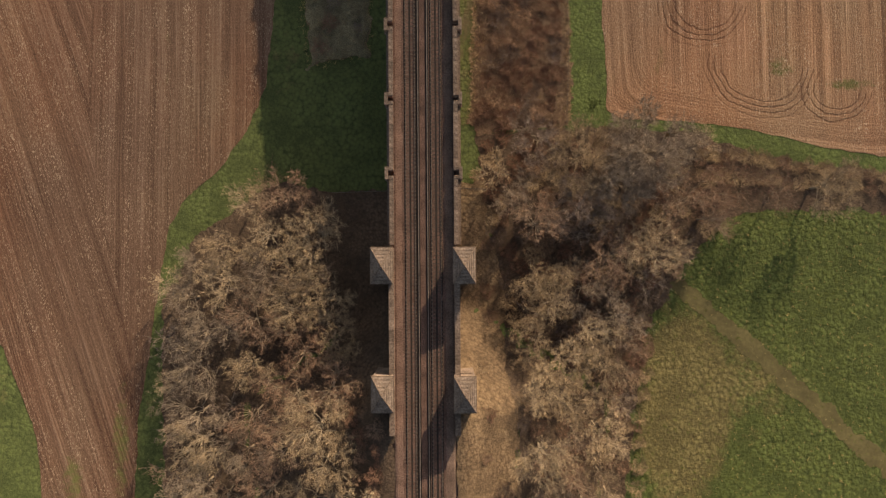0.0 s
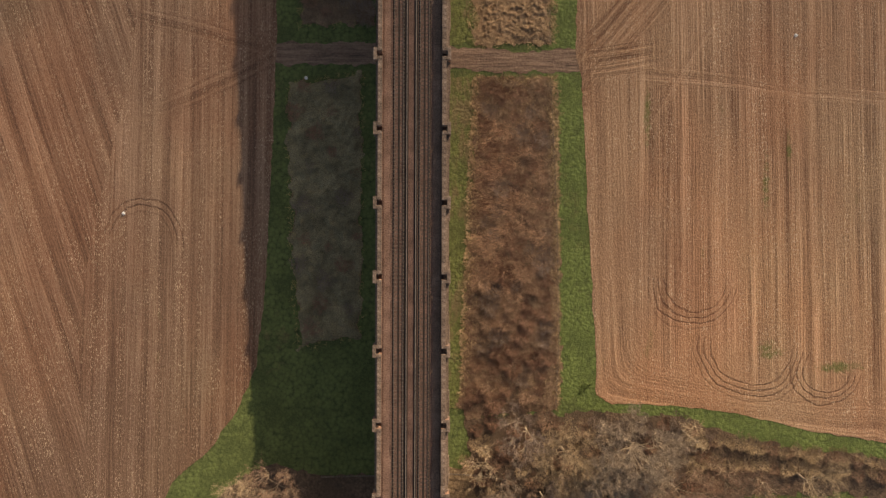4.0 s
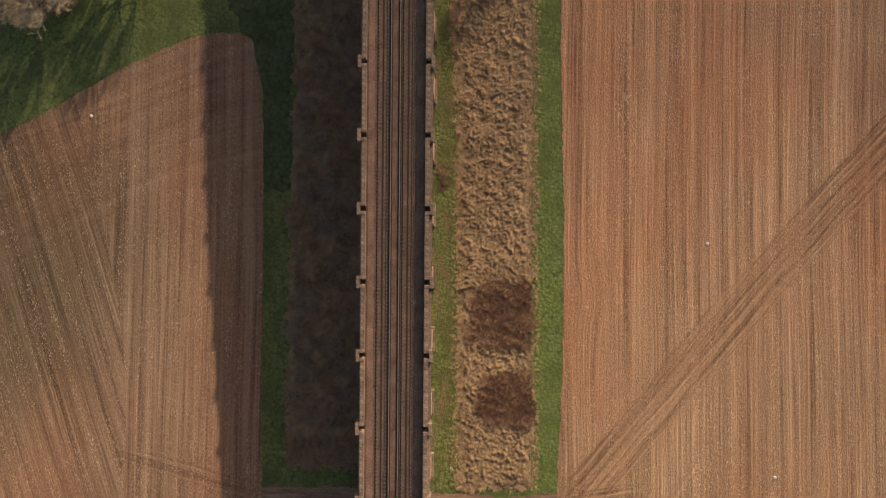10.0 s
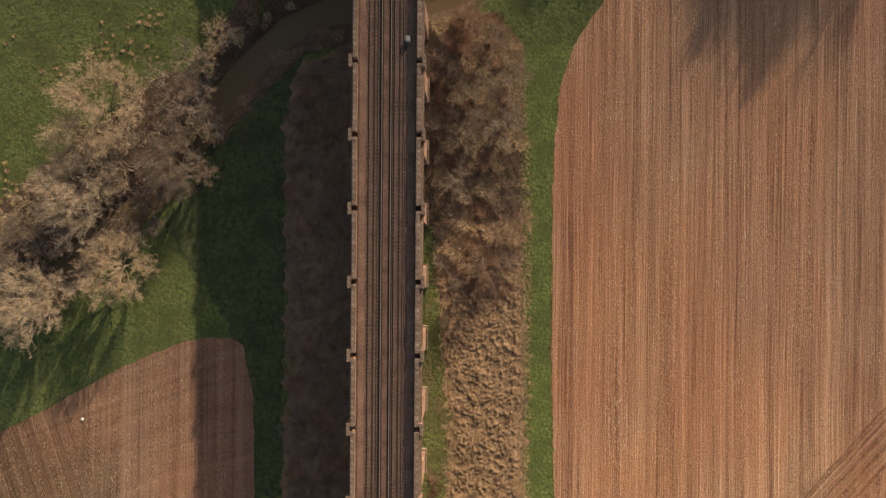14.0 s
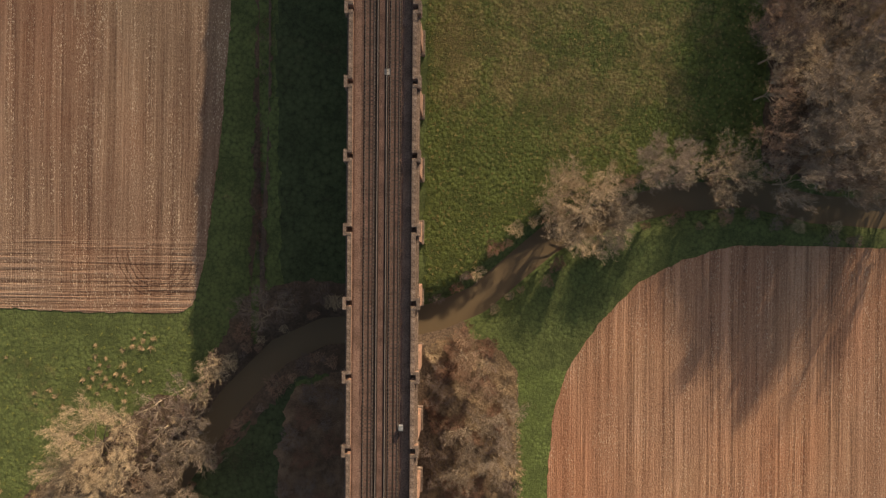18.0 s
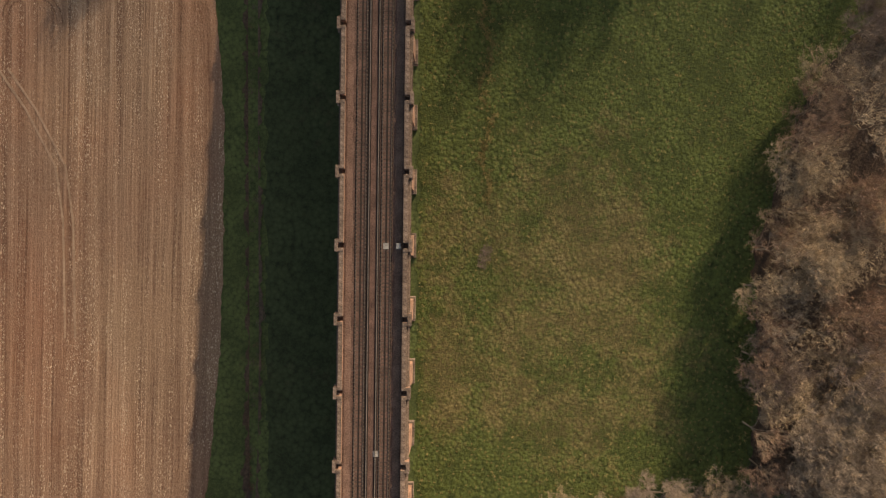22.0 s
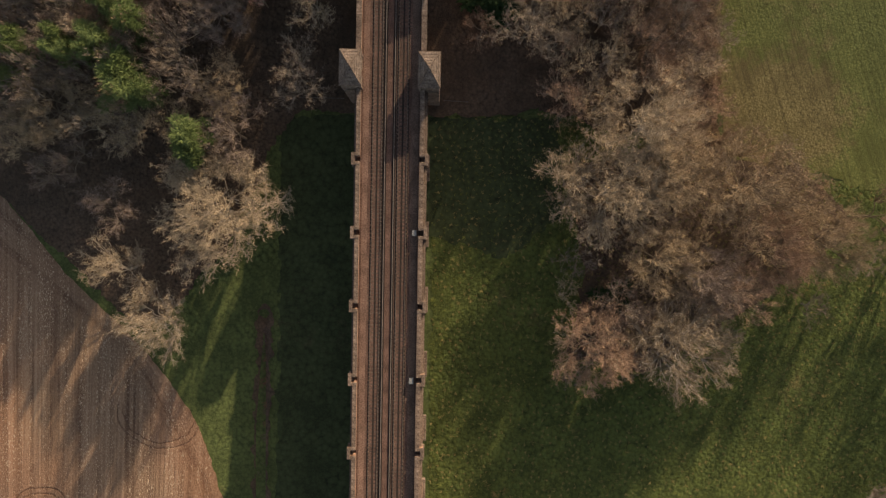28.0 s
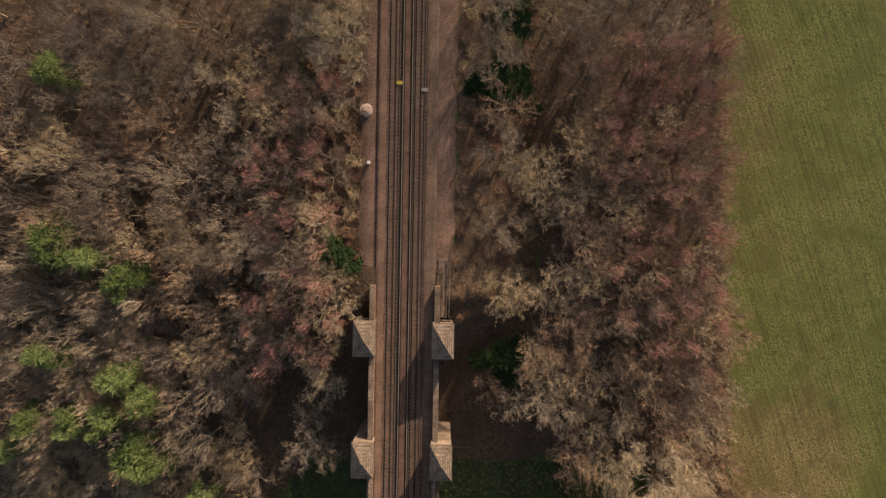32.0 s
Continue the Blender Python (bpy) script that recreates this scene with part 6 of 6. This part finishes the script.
def matted(name, poly, mat, label, seed, cell=1.05, tall=0.55, step=0.3):
    """A sheet of matted dead grass: flat-topped lumps with narrow creases between them."""
    me = sheet(name, poly, 0.12, mat, step, 0.8)
    co = np.empty(len(me.vertices) * 3)
    me.vertices.foreach_get("co", co)
    co = co.reshape(-1, 3)
    pts = np.array(scatter(poly, cell, seed, -1.5))
    rs = np.random.RandomState(seed)
    lift = rs.uniform(0.35, 1.2, len(pts)) * tall
    wx = co[:, 0] + 0.30 * wavy(co[:, 0], co[:, 1], 1.9) + 0.16 * wavy(co[:, 1], co[:, 0], 5.3)
    wy = co[:, 1] + 0.30 * wavy(co[:, 1] + 9, co[:, 0], 1.7) + 0.16 * wavy(co[:, 0], co[:, 1] + 5, 4.9)
    f1, f2, top = np.full(len(co), 9.0), np.full(len(co), 9.0), np.zeros(len(co))
    for px, py, lf in zip(pts[:, 0], pts[:, 1], lift):
        near = np.nonzero((np.abs(wx - px) < 2.2 * cell) & (np.abs(wy - py) < 2.2 * cell))[0]
        d = np.hypot(wx[near] - px, wy[near] - py)
        first = d < f1[near]
        f2[near] = np.where(first, f1[near], np.minimum(f2[near], d))
        top[near] = np.where(first, lf, top[near])
        f1[near] = np.minimum(f1[near], d)
    add = top * np.clip((f2 - f1) / (0.32 * cell), 0, 1) ** 0.6
    edge = np.empty(len(co), np.float32)
    me.attributes["edge"].data.foreach_get("value", edge)
    co[:, 2] += (add + rs.uniform(-0.07, 0.13, len(co))) * np.clip(edge / 1.6, 0.05, 1)
    me.vertices.foreach_set("co", co.ravel())
    me.update()
    return tagged(new(name, me), label, "rough grass", kind="stuff")


M_MAT = simple("matted_dead_grass", [(0.28, (0.15, 0.090, 0.054)), (0.5, (0.35, 0.228, 0.132)), (0.72, (0.56, 0.40, 0.25))], 7.0, 0.95, 0.05, 0.45, (1.0, 0.12))
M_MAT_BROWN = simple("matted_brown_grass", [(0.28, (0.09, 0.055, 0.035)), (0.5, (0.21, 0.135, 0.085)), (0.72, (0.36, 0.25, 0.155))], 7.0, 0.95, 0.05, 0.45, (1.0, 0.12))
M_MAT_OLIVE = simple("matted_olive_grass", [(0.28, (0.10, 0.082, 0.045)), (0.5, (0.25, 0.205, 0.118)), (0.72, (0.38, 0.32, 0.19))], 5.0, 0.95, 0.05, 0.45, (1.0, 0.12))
M_STALK = bark("dead_stalks", (0.32, 0.175, 0.110), (0.66, 0.43, 0.27), 1.0)
STRAW_R2 = [(11.3, 92.7), (25.4, 92.8), (25.3, 129), (25.5, 170), (24.5, 205), (7.6, 205), (10.7, 166.5), (11.0, 140.2)]
matted("matted_grass", STRAW_R2, M_MAT, "straw-coloured lumps of matted dead grass", 31, 0.66, 0.46, 0.22)
matted("matted_grass", SCRUB_R1, M_MAT_BROWN, "brownish matted dead grass among brambles", 32, 0.8, 0.3)
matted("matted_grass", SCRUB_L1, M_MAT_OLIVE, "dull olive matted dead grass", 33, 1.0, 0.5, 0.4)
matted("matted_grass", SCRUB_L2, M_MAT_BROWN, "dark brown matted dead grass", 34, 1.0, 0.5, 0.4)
tussocks("rough_grass", scatter(STRAW_R2, 0.6, 35, -0.3), M_STRAW, "straw-coloured blades on dead tussocks", 1.15, 11, 0.035, 5, (-0.15, -0.25))
tussocks("rough_grass", scatter(SCRUB_R1, 1.6, 36, -0.3), M_STRAW, "straw-coloured blades among brambles", 1.0, 9, 0.035, 2)
tussocks("bramble_canes", scatter(SCRUB_R1, 0.5, 37, 0.4), M_BRAMBLE, "combed reddish-brown bramble canes", 1.5, 9, 0.03, 3, (-0.5, 0.1), "brambles")
R1_CORE = [(11.6, 30), (25.2, 30), (25.2, 60), (24.2, 79), (13.2, 79)]
tussocks("dead_stalks", [q for q in scatter(R1_CORE, 0.42, 91, 0.2) if wavy(q[0] * 0.7, q[1], 0.55) > 0.02 and q[1] > 44], M_STALK, "combed reddish straw stalks lying over", 1.9, 9, 0.032, 21, (-0.85, 0.12), "dead stalks")
R1_RIM = [q for q in scatter(SCRUB_R1, 0.5, 92, -0.9) if inside_distance(R1_CORE, q[0], q[1]) < -0.3 and q[1] > 26]
tussocks("straw_margin", R1_RIM, M_STRAW, "pale straw margin round the brambles", 0.8, 18, 0.06, 22)
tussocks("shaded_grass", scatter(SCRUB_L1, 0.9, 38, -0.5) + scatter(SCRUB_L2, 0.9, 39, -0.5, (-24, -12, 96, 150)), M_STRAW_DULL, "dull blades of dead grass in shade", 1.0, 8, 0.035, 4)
tussocks("fence_grass", scatter([(24.9, 24), (27.4, 24), (27.1, 86), (24.7, 86)], 0.62, 81, 0.2) + scatter([(24.6, 93), (26.8, 93), (26.8, 205), (25, 238), (24, 238)], 0.62, 82, 0.2) + scatter([(9.6, 96), (11.4, 94), (11.2, 165), (9.8, 165)], 0.8, 83, 0.1), M_STRAW, "straw-coloured dead grass along a wire fence", 0.9, 10, 0.045, 13)
# tufts over the meadow and the pasture
tufts = scatter(MEADOW, 0.95, 61, 0.3, (6, 100, 252, 447))
tussocks("meadow_tufts", tufts[::2], M_BLADE, "green tufts over the meadow", 0.62, 7, 0.055, 7, (0, 0), "grass")
tussocks("meadow_tufts", tufts[1::2], M_STRAW_DULL, "straw-coloured tufts over the meadow", 0.58, 8, 0.055, 8, (0, 0), "grass")
line = random.Random(93)
rank = [(19.4 + 0.9 * math.sin(k * 0.21) + line.gauss(0, 0.55), 336 + k * 0.42) for k in range(96)]
tussocks("tussock_row", rank, M_STRAW_DULL, "row of coarse tussocks along an old line in the meadow", 0.95, 14, 0.06, 23, (0, 0), "grass")
for dx, dy, R in ((0, 0, 1.3), (0.6, 1.4, 1.1), (-0.3, -1.5, 1.0)):
    bush("dark", 19.4 + dx, 325.5 + dy, R, 0.5)
tufts = scatter(FIELD_F, 1.2, 62, 0.3, (34, 95, -50, 10))
tussocks("pasture_tufts", tufts[::2], M_BLADE, "green tufts over a pasture", 0.6, 7, 0.055, 9, (0, 0), "grass")
tussocks("pasture_tufts", tufts[1::2], M_STRAW_DULL, "straw-coloured tufts over a pasture", 0.5, 6, 0.05, 10, (0, 0), "grass")
WEST_BANK = [(-82, 200), (-66, 203), (-52, 217), (-43, 228), (-36, 239), (-40, 248), (-82, 249)]
tufts = scatter(WEST_BANK, 1.6, 63, 0.3)
tussocks("bank_tufts", tufts, M_BLADE, "green tufts beside the river", 0.6, 7, 0.055, 11, (0, 0), "grass")
tussocks("pale_tussocks", [q for q in scatter(WEST_BANK, 1.5, 64, 1.0) if wavy(q[0], q[1], 0.16) + 0.5 * wavy(q[1], q[0], 0.6) > 0.34], M_STRAW, "scattered pale tussocks in green grass", 0.85, 26, 0.06, 12)


# ---- lineside things ----
def cabinet(x, y, label):
    c = thing("lineside_cabinet", label, "cabinet", "lineside cabinets", at=(x, y, -0.2))
    part("body", bevelled(Shape().box(-0.32, 0.32, -0.42, 0.42, 0.06, 0.85).mesh("body", M_BOX), 0.02), c)
    part("lid", bevelled(Shape().box(-0.37, 0.37, -0.47, 0.47, 0.85, 0.92, 0.04, 0.04).mesh("lid", M_BOX), 0.015), c)
    part("door", Shape().box(-0.345, -0.321, -0.36, 0.36, 0.12, 0.80).mesh("door", M_BOX), c)
    part("plinth", Shape().box(-0.38, 0.38, -0.5, 0.5, 0.0, 0.06).mesh("plinth", M_CONCRETE), c)
    return c


for x, y in ((4.1, 327.4), (4.2, 424.4), (4.05, 399.9), (3.35, 234.3)):
    cabinet(x, y, "small grey lineside cabinet beside the track")


def sheet_of_pale(x, y):
    p = thing("cable_cover", "pale cover plate lying between the rails", "cover", at=(x, y, -0.16))
    part("plate", bevelled(Shape().box(-0.45, 0.45, -0.5, 0.5, 0.0, 0.04).mesh("plate", M_CONCRETE), 0.01), p)
    part("grip", Shape().box(-0.08, 0.08, -0.02, 0.02, 0.04, 0.08).mesh("grip", M_RAIL), p)


for x, y in ((2.0, 327.4), (0.68, 293.0)):
    sheet_of_pale(x, y)

for x, y, mat, label in ((-1.46, 512.5, M_YELLOW, "small yellow signalling magnet between the rails"), (2.66, 511.4, M_BOX, "small grey trackside box beside the rail")):
    b_ = thing("track_box", label, "trackside box", at=(x, y, -0.18))
    part("body", bevelled(Shape().box(-0.55, 0.55, -0.28, 0.28, 0.0, 0.22).mesh("body", mat), 0.03), b_)
    part("bracket", Shape().box(-0.62, 0.62, -0.06, 0.06, 0.0, 0.05).mesh("bracket", M_RAIL), b_)

bm = bmesh.new()
bmesh.ops.create_icosphere(bm, subdivisions=3, radius=1.1)
heap_rnd = random.Random(6)
for q in bm.verts:
    q.co *= heap_rnd.uniform(0.92, 1.08)
    q.co.z *= 0.55 if q.co.z > 0 else 0.2
me = bpy.data.meshes.new("ballast_heap")
bm.to_mesh(me)
bm.free()
me.materials.append(M_HEAP)
heap = new("ballast_heap", me)
heap.location = (-7.0, 508.0, height(-7.0, 508.0) + 0.15)
tagged(heap, "pale pinkish heap of stone ballast on the embankment", "heap")

o = thing("ballast_bag", "small white bag of ballast standing on the embankment", "bag", at=(-6.5, 499.3, height(-6.5, 499.3)))
part("bag", bevelled(Shape().box(-0.3, 0.3, -0.3, 0.3, 0.0, 0.5, 0.05, 0.05).mesh("bag", M_WHITE), 0.08, 2), o)
part("flap", bevelled(Shape().box(-0.25, 0.25, -0.25, 0.25, 0.5, 0.55, 0.07, 0.07).mesh("flap", M_WHITE), 0.02), o)

# a railed concrete landing beside the embankment
land = thing("access_landing", "long concrete landing with pale handrail beside the track", "landing", at=(6.35, 478.6, -0.75))
for k in range(4):
    part("slab", bevelled(Shape().box(-0.95, 0.35, -4.9 + k * 2.45, -2.49 + k * 2.45, -0.5, 0.3).mesh("slab", M_STONE), 0.02), land)
part("kerb", Shape().box(0.36, 0.56, -4.9, 4.9, -0.5, 0.42).mesh("kerb", M_STONE), land)
for k in range(6):
    part("post", Shape().tube((0.95, -4.85 + k * 1.94, -1.4), (0.95, -4.85 + k * 1.94, 1.4), 0.05, 0.05, 8).mesh("post", M_CONDUCTOR), land)
for z in (0.85, 1.4):
    part("handrail", Shape().tube((0.95, -4.9, z), (0.95, 4.9, z), 0.045, 0.045, 8).mesh("handrail", M_CONDUCTOR), land)
part("end_rail", Shape().tube((0.95, 4.88, 1.4), (-0.2, 4.88, 1.4), 0.045, 0.045, 8).mesh("end_rail", M_CONDUCTOR), land)


def cable(points, label):
    cu = bpy.data.curves.new("cable", "CURVE")
    cu.dimensions, cu.bevel_depth, cu.bevel_resolution = "3D", 0.045, 2
    sp = cu.splines.new("NURBS")
    sp.points.add(len(points) - 1)
    for p, (x, y) in zip(sp.points, points):
        p.co = (x, y, float(np.interp(abs(x), (3.6, 4.5, 5.2), (-0.15, -0.38, -0.66))), 1)
    sp.order_u, sp.use_endpoint_u = 4, True
    cu.materials.append(M_CABLE)
    tagged(new("cable", cu), label, "cable", "lineside cables")


cable([(-4.9, 476), (-4.9, 484), (-4.6, 489), (-3.6, 491.5), (-3.3, 492)], "black cable curving over the ballast to the rail")
cable([(-4.4, 492.5), (-4.9, 496), (-4.7, 505), (-5.0, 515), (-4.6, 530), (-4.8, 560)], "black cable lying along the cess")
cable([(-3.2, 496.5), (-4.0, 497), (-4.5, 500), (-4.3, 512)], "black cable looping over the ballast")
cable([(4.6, 486), (4.9, 496), (4.5, 508), (4.8, 520), (4.6, 545)], "black cable lying along the cess")
# ---- fences ----
post_me = Shape().box(-0.06, 0.06, -0.06, 0.06, -0.5, 1.15, 0.01, 0.01).mesh("post", M_FENCE)


def fence(line, label, gap=2.6, rails=(0.45, 0.95), wire=False):
    fn = thing("fence", label, "fence", "field fences")
    pts = []
    for (ax, ay), (bx, by) in zip(line[:-1], line[1:]):
        n = max(1, int(math.hypot(bx - ax, by - ay) / gap))
        pts += [(ax + (bx - ax) * k / n, ay + (by - ay) * k / n) for k in range(n)]
    pts.append(line[-1])
    for x, y in pts:
        part("post", post_me, fn, "", (x, y, height(x, y)))
    for z in rails:
        for (ax, ay), (bx, by) in zip(pts[:-1], pts[1:]):
            thick = 0.018 if wire else 0.05
            bay = Shape().tube((ax, ay, height(ax, ay) + z), (bx, by, height(bx, by) + z), thick, thick, 4)
            part("wire" if wire else "rail", bay.mesh("rail", M_FENCE), fn)
    return fn


fence([(26.3, 24), (26.9, 37), (26.6, 59), (25.4, 86)], "weathered post-and-wire fence beside rough ground", 3.0, (0.4, 0.75, 1.1), True)
fence([(25.3, 93), (25.2, 129), (25.5, 170), (24.4, 211), (25.0, 238)], "weathered post-and-wire fence along the scrub", 3.0, (0.4, 0.75, 1.1), True)
fence([(-17.4, 10.9), (-6.4, 11.2)], "old rail fence meeting the viaduct pier", 2.2)
fence([(6.4, 11.6), (12.2, 11.3), (18.8, 10.2)], "old rail fence running from the viaduct", 2.2)
fence([(8.8, 448.7), (13.1, 448.5)], "short rail fence beside the abutment", 1.5)
fence([(-17.4, 448.9), (-9.5, 448.8)], "short rail fence under the abutment", 1.8)

# pale stones turned up on the fields
r = random.Random(3)
for x, y in ((73.1, 94.9), (-21.2, 86.0), (-62.5, 165.0), (60.2, 140.5), (-56, 60.0)):
    bm = bmesh.new()
    bmesh.ops.create_icosphere(bm, subdivisions=2, radius=0.34)
    for q in bm.verts:
        q.co *= r.uniform(0.85, 1.15)
        q.co.z *= 0.6
    me = bpy.data.meshes.new("stone")
    bm.to_mesh(me)
    bm.free()
    me.materials.append(M_WHITE)
    o = new("stone", me)
    o.location = (x, y, height(x, y) + 0.2)
    tagged(o, "pale stone lying on the open field", "stone", "pale stones")
